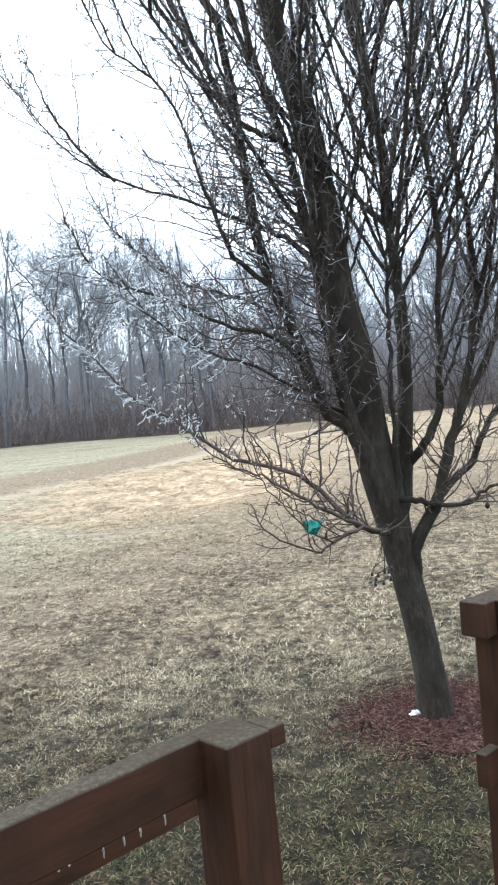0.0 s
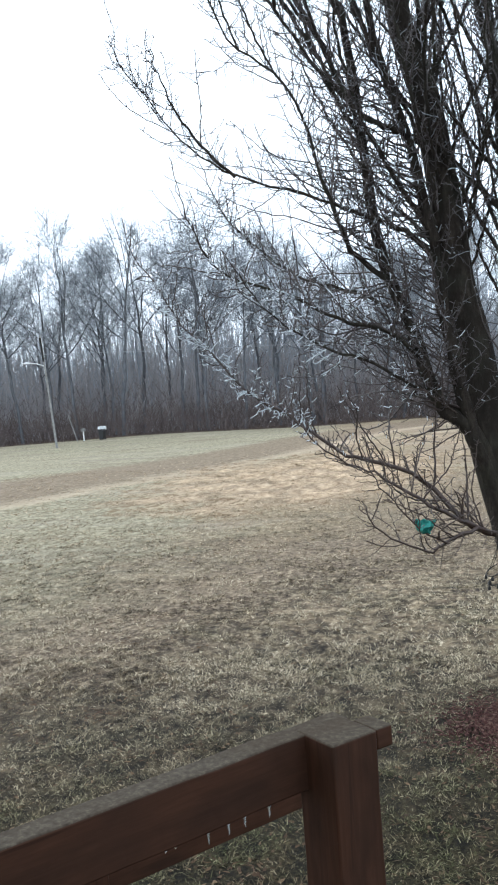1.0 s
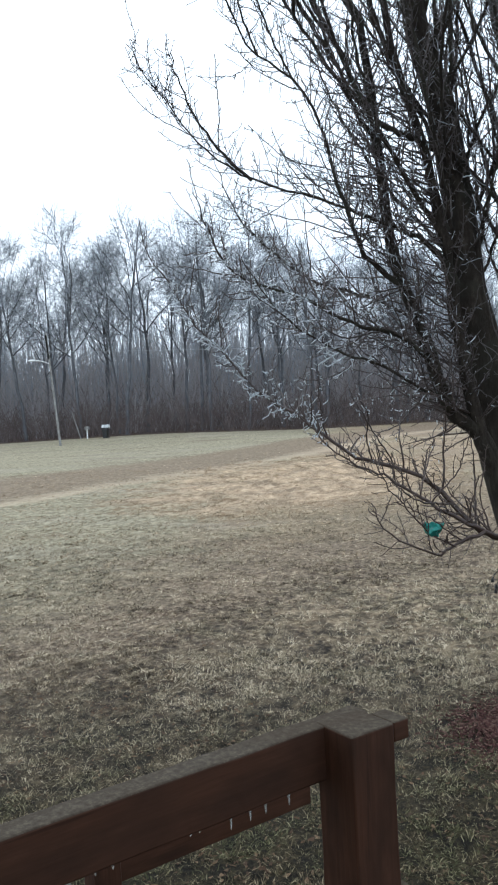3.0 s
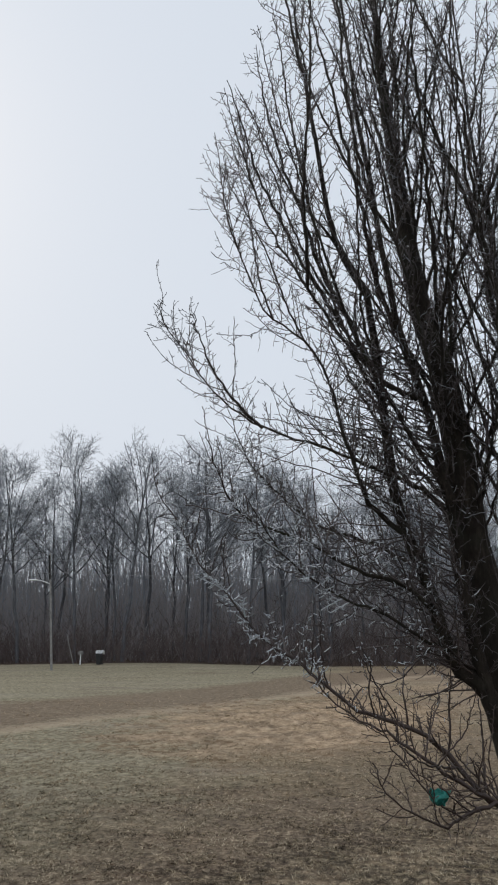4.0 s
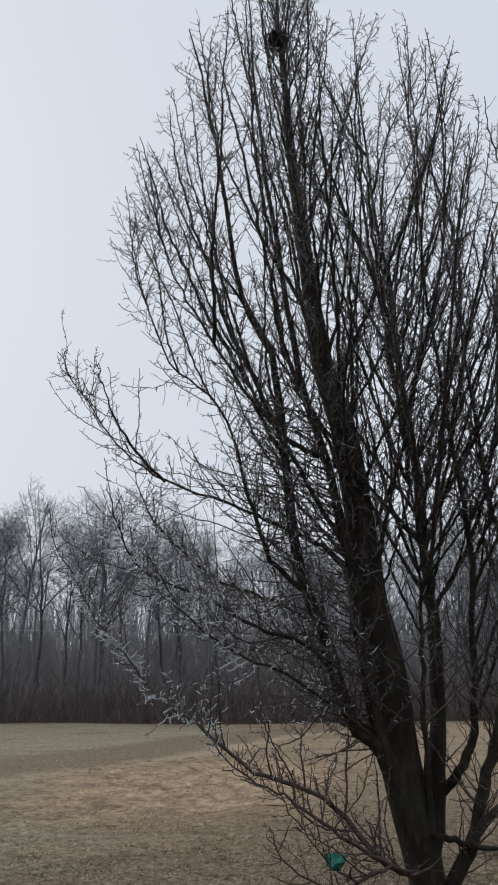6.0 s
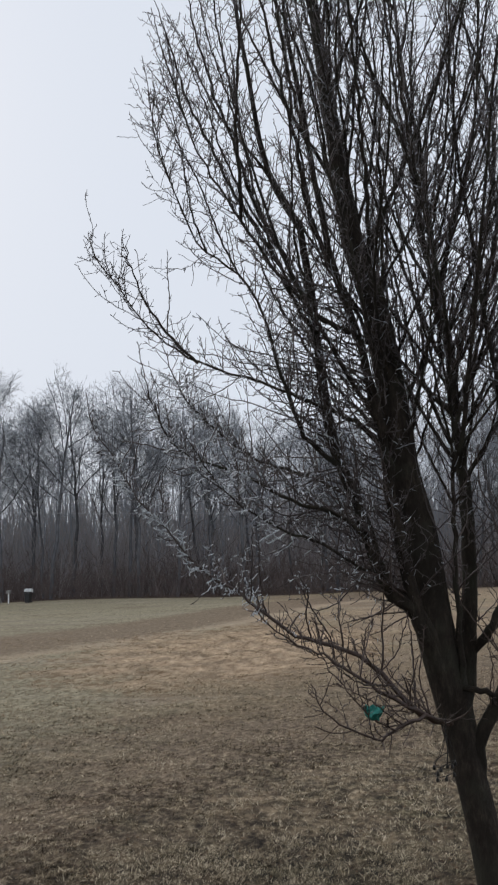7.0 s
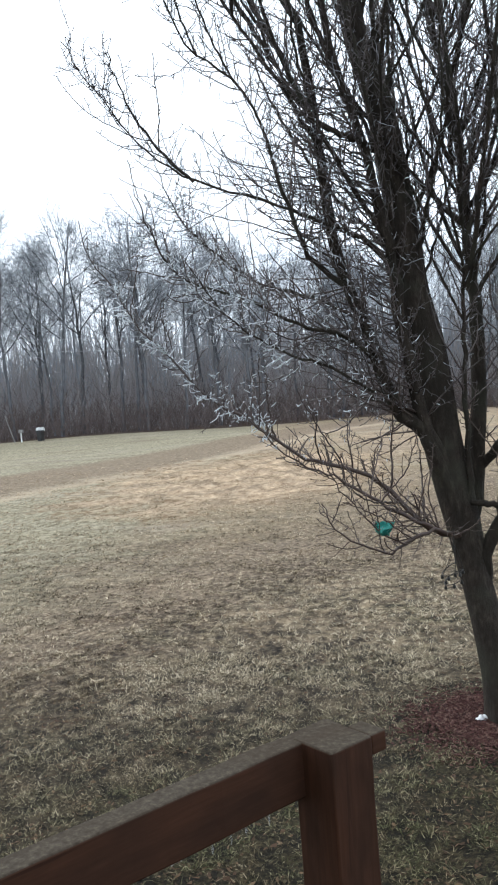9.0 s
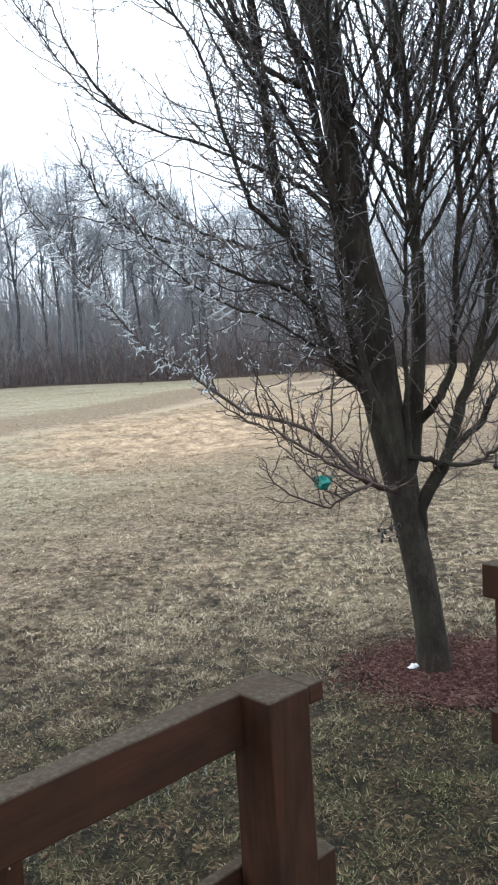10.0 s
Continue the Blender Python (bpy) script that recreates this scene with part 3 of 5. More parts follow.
# ---- the pear tree ----
def limb(points, r0, r1, n=26, bow=1.0, jitter=0.008):
    """A limb along a few points, from radius r0 to r1, with small natural crooks."""
    p = smooth_path(points, n)
    t = np.linspace(0, 1, n)
    p[2:] += (rng.normal(size=(n - 2, 3)) * jitter)
    r = r0 + (r1 - r0) * t**bow
    return p, r * (1 + 0.05 * rng.normal(size=n))


def inside_crown(lines):
    """Shorten branches that would leave the crown: an egg, rounded at the top and fuller on one side."""
    z, x, y = lines[..., 2], lines[..., 0] - 0.45, (lines[..., 1] - 5.86) / 0.95
    lesser = np.interp(z, [2.2, 3.5, 4.5, 5.5, 6.5, 7.5, 8.2, 8.8, 9.3], [0.5, 0.9, 1.3, 1.65, 1.5, 1.25, 0.95, 0.5, 0.05])
    fuller = np.interp(z, [2.2, 3.5, 5.0, 6.0, 7.1, 8.0, 8.7, 9.3], [1.3, 1.9, 1.8, 1.65, 1.25, 0.8, 0.45, 0.05])
    wide = np.where(x < 0, lesser, fuller)
    out = np.hypot(x, y) > wide * rng.uniform(0.9, 1.07, (len(lines), 1))
    return cut_back(lines, out, 4)


def cut_back(lines, out, least):
    """Shrink each line towards its foot, so that it ends where it would first get out."""
    n = lines.shape[1] - 1
    share = np.where(out.any(1), np.maximum(out.argmax(1), least), n) / n
    return lines[:, :1] + (lines - lines[:, :1]) * share[:, None, None]


def short_of_tips(lines):
    """Keep side shoots from reaching out past the ends of the limbs over the lawn."""
    reach = np.interp(lines[..., 2], [1.2, 1.6, 2.0, 2.6, 3.3, 4.0, 5.0, 6.0, 7.0, 8.0], [0.0, -0.05, -0.35, -1.05, -1.5, -1.5, -1.55, -1.2, -1.0, -0.75])
    return cut_back(lines, lines[..., 0] < reach, 3)


def build_tree():
    tree = empty("pear_tree", (1.10, 5.76, 0), "bare upright pear tree with dark bark and ice-glazed twigs", "tree")
    axis = [(1.12, 5.74, -0.05), (1.10, 5.76, 0.25), (1.05, 5.80, 0.69), (0.985, 5.84, 1.07), (0.96, 5.86, 1.25), (0.91, 5.9, 1.57), (0.84, 5.9, 1.95),
            (0.80, 5.9, 2.31), (0.76, 5.9, 2.72), (0.69, 5.9, 3.1), (0.66, 5.9, 3.55), (0.56, 5.9, 4.35), (0.42, 5.9, 4.88), (0.33, 5.9, 5.69),
            (0.24, 5.9, 6.6), (0.19, 5.9, 7.46), (0.14, 5.88, 8.2), (0.15, 5.85, 9.3)]
    trunk = smooth_path(axis, 90)
    at_z = np.array([-0.05, 0.1, 0.3, 1.0, 1.3, 1.6, 2.0, 2.4, 3.0, 3.55, 4.35, 5.0, 6.6, 8.2, 9.4])
    at_r = np.array([0.136, 0.118, 0.109, 0.104, 0.122, 0.134, 0.140, 0.136, 0.122, 0.111, 0.095, 0.080, 0.042, 0.015, 0.004])
    rad = np.interp(trunk[:, 2], at_z, at_r) * (1 + 0.02 * np.sin(trunk[:, 2] * 3.1) + 0.015 * np.sin(trunk[:, 2] * 7.7 + 1))
    v, q = tubes(trunk[None], rad[None], 20)
    # fluted, lumpy bark
    c = np.repeat(trunk, 20, 0)
    off = v - c
    ang = np.arctan2(off[:, 1], off[:, 0])
    flute = 1 + 0.03 * np.sin(3 * ang + v[:, 2] * 1.2) + 0.015 * np.sin(7 * ang - v[:, 2] * 2) + 0.10 * np.clip(0.25 - v[:, 2], 0, 0.3) / 0.25 * np.sin(5 * ang)
    arrays("trunk", c + off * flute[:, None], q, BARK, tree)

    named = [
        # the great limb to the side of the leader, and what it carries
        limb([(0.95, 5.88, 1.40), (0.86, 5.84, 1.74), (0.71, 5.74, 2.06), (0.48, 5.7, 2.33), (0.35, 5.7, 2.83), (0.19, 5.7, 3.27), (0.13, 5.7, 3.9), (0.08, 5.7, 4.36), (0.02, 5.7, 4.91), (-0.2, 5.7, 5.37), (-0.32, 5.7, 6.21), (-0.41, 5.7, 6.83), (-0.52, 5.7, 7.48), (-0.64, 5.7, 7.95)], 0.075, 0.005, 40, 0.75),
        limb([(0.55, 5.71, 3.20), (0.42, 5.65, 3.37), (0.25, 5.58, 3.46), (0.08, 5.54, 3.54), (-0.08, 5.52, 3.60), (-0.34, 5.5, 3.72), (-0.68, 5.5, 3.83), (-0.92, 5.5, 3.99), (-1.11, 5.5, 4.18), (-1.42, 5.5, 4.63), (-1.54, 5.5, 4.86)], 0.021, 0.0026, 30, 0.7),
        limb([(0.27, 5.69, 3.07), (0.08, 5.62, 3.23), (-0.03, 5.57, 3.36), (-0.10, 5.53, 3.56), (-0.18, 5.5, 3.80), (-0.28, 5.5, 4.24), (-0.46, 5.5, 4.53), (-0.69, 5.5, 4.70), (-0.83, 5.5, 5.02), (-1.00, 5.5, 5.59), (-1.09, 5.5, 6.25)], 0.022, 0.0026, 30, 0.7),
        # the stem pressed close to the leader
        limb([(0.92, 5.88, 1.50), (0.80, 5.80, 1.80), (0.68, 5.72, 2.15), (0.61, 5.7, 2.60), (0.56, 5.7, 3.1), (0.51, 5.7, 3.5), (0.42, 5.68, 4.0), (0.22, 5.62, 4.7), (0.12, 5.6, 5.5), (0.0, 5.6, 6.4), (-0.08, 5.6, 7.4), (-0.12, 5.6, 8.3)], 0.062, 0.005, 34),
        # low boughs reaching out over the lawn
        limb([(0.97, 5.86, 1.26), (0.88, 5.76, 1.34), (0.72, 5.64, 1.40), (0.60, 5.6, 1.49), (0.46, 5.6, 1.67), (0.26, 5.6, 1.83), (-0.01, 5.6, 1.92), (-0.22, 5.6, 2.01), (-0.43, 5.6, 2.2), (-0.64, 5.6, 2.34), (-0.85, 5.6, 2.5), (-1.02, 5.6, 2.75), (-1.21, 5.6, 2.95), (-1.38, 5.6, 3.24), (-1.52, 5.6, 3.45), (-1.56, 5.6, 3.70)], 0.027, 0.0026, 44, 0.65),
        limb([(0.70, 5.55, 1.42), (0.62, 5.42, 1.49), (0.46, 5.4, 1.56), (0.28, 5.4, 1.68), (0.1, 5.4, 1.81), (-0.04, 5.4, 1.89), (-0.3, 5.35, 2.05), (-0.55, 5.3, 2.35)], 0.017, 0.003, 26),
        limb([(0.86, 5.74, 1.33), (0.73, 5.52, 1.43), (0.58, 5.38, 1.43), (0.46, 5.32, 1.385), (0.36, 5.3, 1.345), (0.18, 5.3, 1.4), (0.01, 5.3, 1.55), (-0.05, 5.3, 1.69)], 0.015, 0.003, 26),
        limb([(0.47, 5.31, 1.385), (0.36, 5.28, 1.44), (0.26, 5.26, 1.53), (0.13, 5.25, 1.68), (0.02, 5.22, 1.86), (-0.04, 5.2, 2.05)], 0.007, 0.0025, 18),
        limb([(0.42, 5.70, 2.55), (0.24, 5.54, 2.73), (0.02, 5.4, 2.8), (-0.11, 5.4, 2.85), (-0.4, 5.4, 3.03), (-0.68, 5.4, 3.14), (-0.92, 5.4, 3.27), (-1.07, 5.4, 3.66), (-1.12, 5.4, 3.84)], 0.017, 0.003, 30),
        limb([(0.30, 5.76, 2.90), (0.05, 5.9, 3.05), (-0.3, 6.0, 3.2), (-0.62, 6.1, 3.42), (-0.95, 6.2, 3.8), (-1.1, 6.2, 4.2)], 0.016, 0.003, 26),
        limb([(0.55, 5.7, 2.3), (0.3, 5.5, 2.42), (0.0, 5.4, 2.6), (-0.3, 5.35, 2.72), (-0.62, 5.3, 3.0), (-0.8, 5.3, 3.3)], 0.013, 0.003, 24),
        # stems of the other side
        limb([(1.04, 5.83, 0.80), (1.09, 5.81, 1.20), (1.25, 5.8, 1.51), (1.37, 5.8, 1.9), (1.47, 5.8, 2.17), (1.58, 5.8, 2.56), (1.64, 5.8, 3.02), (1.62, 5.8, 3.49), (1.57, 5.8, 3.89), (1.5, 5.8, 4.8), (1.42, 5.8, 5.8), (1.36, 5.8, 6.9)], 0.060, 0.004, 36, 0.7),
        limb([(1.00, 5.80, 1.56), (1.10, 5.71, 1.54), (1.25, 5.70, 1.51), (1.42, 5.70, 1.50), (1.56, 5.7, 1.57), (1.70, 5.68, 1.66), (2.1, 5.6, 2.0), (2.5, 5.5, 2.6), (2.75, 5.4, 3.4)], 0.024, 0.003, 28),
        limb([(1.26, 5.84, 1.54), (1.39, 6.0, 1.60), (1.57, 6.1, 1.72), (1.67, 6.1, 1.9), (1.86, 6.1, 2.2), (2.1, 6.15, 2.8), (2.3, 6.2, 3.7), (2.35, 6.2, 4.8), (2.3, 6.2, 5.9)], 0.036, 0.003, 30),
        limb([(0.97, 5.88, 1.25), (1.06, 5.97, 1.60), (1.12, 6.0, 2.04), (1.14, 6.0, 2.69), (1.14, 6.0, 3.02), (1.12, 6.0, 3.38), (1.11, 6.0, 3.91), (1.07, 6.0, 4.5), (1.0, 6.05, 5.6), (0.9, 6.1, 6.8), (0.85, 6.1, 8.0)], 0.075, 0.005, 34, 0.8),
        limb([(1.12, 5.98, 1.80), (1.25, 5.9, 1.95), (1.34, 5.85, 2.2), (1.36, 5.8, 2.7), (1.40, 5.75, 3.4), (1.3, 5.7, 4.3), (1.22, 5.7, 5.5), (1.2, 5.7, 6.8), (1.15, 5.7, 7.8)], 0.036, 0.003, 30),
        limb([(1.45, 5.8, 2.1), (1.7, 5.7, 2.6), (1.88, 5.6, 3.3), (1.95, 5.55, 4.3), (1.92, 5.5, 5.4), (1.85, 5.5, 6.2)], 0.028, 0.003, 28),
        limb([(0.12, 5.69, 4.05), (-0.18, 5.55, 4.55), (-0.48, 5.5, 5.02), (-0.75, 5.5, 5.6), (-0.93, 5.5, 6.45)], 0.016, 0.003, 24),
        limb([(0.64, 5.84, 3.84), (0.52, 5.72, 3.98), (0.32, 5.62, 4.08), (0.18, 5.6, 4.15), (-0.03, 5.58, 4.36), (-0.17, 5.56, 4.64), (-0.26, 5.54, 5.0), (-0.38, 5.5, 5.6), (-0.44, 5.5, 6.3)], 0.030, 0.003, 30, 0.8),
        limb([(0.97, 5.84, 1.45), (1.0, 5.80, 1.90), (0.99, 5.78, 2.3), (1.01, 5.78, 2.69), (1.03, 5.78, 3.1), (1.04, 5.78, 3.5), (1.0, 5.78, 4.3), (0.95, 5.76, 5.2), (0.86, 5.75, 6.3)], 0.026, 0.003, 30, 0.8),
        limb([(-0.74, 5.5, 3.86), (-0.98, 5.46, 4.12), (-1.14, 5.42, 4.42), (-1.22, 5.4, 4.72)], 0.012, 0.003, 18),
    ]
    # limbs that rise all round the leader and the great stems, steep and crowded, up to the rounded top of the crown
    stems = [trunk[26:], named[0][0][6:], named[3][0][6:], named[11][0][8:], named[14][0][6:], named[13][0][10:], named[15][0][8:], named[16][0][4:], named[2][0][10:], named[17][0][8:], named[19][0][12:], named[18][0][12:]]
    counts = [94, 6, 8, 22, 28, 24, 18, 18, 4, 3, 30, 5]
    at, way, most = [], [], []
    for stem, count in zip(stems, counts):
        for k in range(count):
            s = ((k + rng.random()) / count) ** 0.85 * 0.93
            p = stem[int(s * (len(stem) - 1))]
            # the lower stems stay clear
            if p[2] < (3.9 if p[0] < 0.5 else 3.0 if stem is stems[0] or stem is stems[2] or stem is stems[4] else 2.2):
                continue
            # side stems send theirs outward, so that few cross the leader
            az = k * 2.399 + rng.normal() * 0.4 if stem is stems[0] or stem is stems[10] else math.atan2(p[1] - 5.95, p[0] - 0.75) + rng.normal() * 0.65
            # fewer on the side of the great limb
            if stem is stems[0] and math.cos(az) < -0.2 and p[2] < 5.2 and k % 2:
                continue
            el = radians(rng.uniform(48, 66) + np.interp(p[2], [3.5, 6.0], [0, 13]))
            at.append(p), way.append((math.cos(az) * math.cos(el), math.sin(az) * math.cos(el) * 0.9, math.sin(el)))
            most.append(rng.uniform(1.7, 3.4) * np.clip((10.6 - p[2]) / 6, 0.35, 1.0))
    P = inside_crown(grow(at, way, most, 26, 0.95, 0.13, 0.045))
    foot = np.clip(0.0032 + 0.0044 * np.linalg.norm(P[:, -1] - P[:, 0], axis=1), 0.0055, 0.0155) * rng.uniform(0.75, 1.3, len(P))
    R = foot[:, None] * np.linspace(1, 0, 26) ** 0.8 + 0.0026 * np.linspace(0, 1, 26)
    for k, (p, r) in enumerate(named):
        arrays("limb", *tubes(p[None], r[None], 10 if r[0] > 0.03 else 7), BOUGH if 4 <= k <= 7 else BARK, tree)
    for p, r in zip(P, R):
        arrays("limb", *tubes(p[None], r[None], 6), BARK, tree)
    high = [named[k] for k in (0, 1, 2, 3, 9, 11, 12, 13, 14, 15, 16, 17, 18, 19, 20)]
    low = [named[k] for k in (4, 5, 6, 7, 8, 10)]
    hp, hr, lp, lr = [p for p, r in high], [r for p, r in high], [p for p, r in low], [r for p, r in low]
    inner, inner_r = [named[k][0] for k in (0, 3)], [named[k][1] for k in (0, 3)]
    outer, outer_r = [named[k][0] for k in (11, 12, 13, 14, 15, 16)], [named[k][1] for k in (11, 12, 13, 14, 15, 16)]
    side, side_r = [named[k][0] for k in (1, 2, 8, 9, 17)], [named[k][1] for k in (1, 2, 8, 9, 17)]
    # boughs off the limbs, twigs off both, and short budded spurs on all of them
    boughs = [
        shoots(hp, hr, 0.105, (0.12, 0.97), (30, 62), (0.25, 1.10), 14, 0.80, 0.16, 0.085, 0.45, 0.0024, 0.0068, 0.62),
        shoots(P, R, 0.125, (0.10, 0.96), (26, 54), (0.20, 0.80), 12, 0.85, 0.17, 0.075, 0.45, 0.0024, 0.0058, 0.72),
        shoots(lp, lr, 0.085, (0.08, 0.97), (35, 75), (0.20, 0.95), 16, 0.50, 0.20, 0.13, 0.5, 0.0031, 0.0088, 0.70, (0.1, 0, 0.7)),
        shoots(inner, inner_r, 0.028, (0.10, 0.46), (45, 85), (0.35, 1.25), 16, 0.40, 0.14, 0.09, 0.35, 0.0024, 0.0064, 0.3, (-1.3, -0.3, 0)),
        shoots(side, side_r, 0.085, (0.12, 0.92), (30, 60), (0.30, 1.00), 14, 0.75, 0.16, 0.09, 0.45, 0.0024, 0.0062, 0.55, (0.2, 0, 0.6)),
        shoots(outer, outer_r, 0.075, (0.08, 0.60), (32, 70), (0.25, 0.95), 14, 0.70, 0.16, 0.09, 0.4, 0.0024, 0.0064, 0.4),
    ]
    boughs = [((inside_crown if k == 1 else short_of_tips)(p), r) for k, (p, r) in enumerate(boughs)]
    twigs = []
    for p, r, gap, up in ((hp, hr, 0.085, 0.35), (P, R, 0.10, 0.45), (lp, lr, 0.060, 0.2), (*boughs[0], 0.085, 0.4), (*boughs[1], 0.095, 0.45), (*boughs[2], 0.090, 0.2), (*boughs[3], 0.075, 0.25), (*boughs[4], 0.100, 0.35), (*boughs[5], 0.090, 0.35)):
        twigs.append(shoots(p, r, gap, (0.06, 0.97), (42, 80), (0.05, 0.28), 6, up, 0.22, 0.11, 0.6, 0.0021, 0.0038, 0.5))
    spurs = [shoots(p, r, gap, (0.05, 1.0), (48, 88), (0.014, 0.055), 3, 0.2, 0.2, 0.1, 0.8, 0.0024, 0.0028, 0.2)
             for p, r, gap in ((hp, hr, 0.06), (P, R, 0.07), *((*b, 0.065) for b in boughs), *((*b, 0.095) for b in twigs))]
    # level sprays at the outer ends of the low boughs, thick with ice
    tips, tips_r = [named[k][0] for k in (4, 8, 9, 10)], [named[k][1] for k in (4, 8, 9, 10)]
    spray = shoots(tips, tips_r, 0.026, (0.46, 0.86), (40, 80), (0.08, 0.27), 9, 0.15, 0.18, 0.08, 0.5, 0.0026, 0.0048, 0.3, (-1.0, 0, 0.5))
    spray = short_of_tips(spray[0]), spray[1]
    comb = shoots(*spray, 0.015, (0.10, 1.0), (45, 85), (0.02, 0.085), 4, 0.25, 0.2, 0.1, 0.8, 0.0020, 0.0028, 0.4)
    arrays("branchwork", *joined(*(tubes(*b, 4) for b in boughs)), BOUGH, tree, "thin wet brown side branches", kind="stuff")
    v, q = joined(tubes(*spray, 4), *(tubes(*b, 3) for b in (*twigs, *spurs, comb)))
    arrays("twigs", v, q, TWIG, tree, "dense fine twigs with buds, glazed with ice", kind="stuff")
    # sleeves of white ice on level twigs of the lower crown, and small icicles under them
    sleeves, drops = [], []
    for (a, ra), much, little in ((spray, 0.8, 0.3), (comb, 0.8, 0.3), (twigs[0], 0.3, 0.04), (twigs[2], 0.35, 0.03), (twigs[3], 0.3, 0.04), (twigs[5], 0.6, 0.06), (twigs[6], 0.75, 0.06), (twigs[7], 0.65, 0.1),
                                   (spurs[10], 0.6, 0.15), (spurs[13], 0.6, 0.15), (spurs[14], 0.5, 0.1), (spurs[15], 0.5, 0.1), (twigs[4], 0.12, 0.08)):
        mid = a[:, len(a[0]) // 2]
        level = np.abs(unit(a[:, -1] - a[:, 0])[:, 2]) < 0.8
        side = (mid[:, 2] > np.where(mid[:, 0] < -0.3, 2.0, 2.25)) & (mid[:, 2] < 3.6 + 0.9 * rng.random(len(a))) & (mid[:, 0] < 2.2)
        keep = level & side & (rng.random(len(a)) < np.where(mid[:, 0] < 0.3, much, little))
        if keep.any():
            # the ice holds on to one stretch of each twig
            n = len(a[0])
            start = int(rng.integers(0, max(n - 3, 1)))
            part_of = slice(0, n) if a is spray[0] or a is comb[0] else slice(start, start + 3)
            sleeves.append(tubes(a[keep][:, part_of] + np.array([0, 0, 0.0010]), ra[keep][:, part_of] + (0.0010 if a is spray[0] or a is comb[0] else 0.0005), 4))
        spots = a[level & (mid[:, 2] > 1.9) & (mid[:, 2] < 4.2) & (mid[:, 0] < 0.45)][:, 1:].reshape(-1, 3)
        drops.append(spots[rng.random(len(spots)) < 0.06])
    v, q = joined(*sleeves)
    arrays("ice_glaze", v, q, ICE, tree, "clear white ice coating lower twigs", kind="stuff")
    d = np.concatenate(drops)
    l = rng.uniform(0.008, 0.032, len(d))[:, None]
    down = np.stack([d, d - np.array([0, 0, 0.5]) * l, d - np.array([0, 0, 1.0]) * l], 1)
    v, q = tubes(down, np.tile([0.0032, 0.0026, 0.0006], (len(d), 1)), 4)
    arrays("icicles", v, q, ICE, tree, "tiny icicles hanging under twigs", kind="stuff")


build_tree()


# ---- the woods beyond the road ----
def far_tree_meshes(height):
    """Trunk and crown of one tall bare forest tree, as two meshes."""
    n = 12
    t = np.linspace(0, 1, n)
    lean = rng.normal(size=2) * 0.05
    tall = height * 0.72
    p = np.column_stack([lean[0] * t * height + np.cumsum(rng.normal(size=n)) * 0.08, lean[1] * t * height + np.cumsum(rng.normal(size=n)) * 0.08, t * tall])
    p[:, :2] -= p[0, :2]
    p[0, 2] = -0.3
    r0 = rng.uniform(0.09, 0.18)
    r = r0 * (1 - t) ** 0.9 + 0.025
    P, R = p[None], r[None]
    forks = sprout(P, R, 11, (0.38, 0.97), (24, 56), (height * 0.30, height * 0.52), 10, 0.50, 0.12, 0.55, 0.015, None, 0.075)
    a2 = sprout(*forks, 9, (0.15, 0.95), (32, 68), (1.4, 3.6), 5, 0.30, 0.16, 0.5, 0.010, None, 0.035)
    first = joined(tubes(P, R, 6), tubes(*forks, 4), tubes(*a2, 3))
    a = sprout(P, R, 7, (0.34, 0.9), (40, 75), (1.6, 4.0), 5, 0.4, 0.15, 0.3, 0.008, None, 0.035)
    b = sprout(*(np.concatenate(k) for k in zip(a, a2)), 6, (0.10, 0.98), (30, 70), (0.7, 2.0), 3, 0.12, 0.16, 0.55, 0.007, None, 0.017)
    c = sprout(*b, 2, (0.10, 0.98), (30, 70), (0.4, 1.1), 2, 0.1, 0.15, 0.7, 0.006, None, 0.011)
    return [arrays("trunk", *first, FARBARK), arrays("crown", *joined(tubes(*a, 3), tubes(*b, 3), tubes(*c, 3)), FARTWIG)]


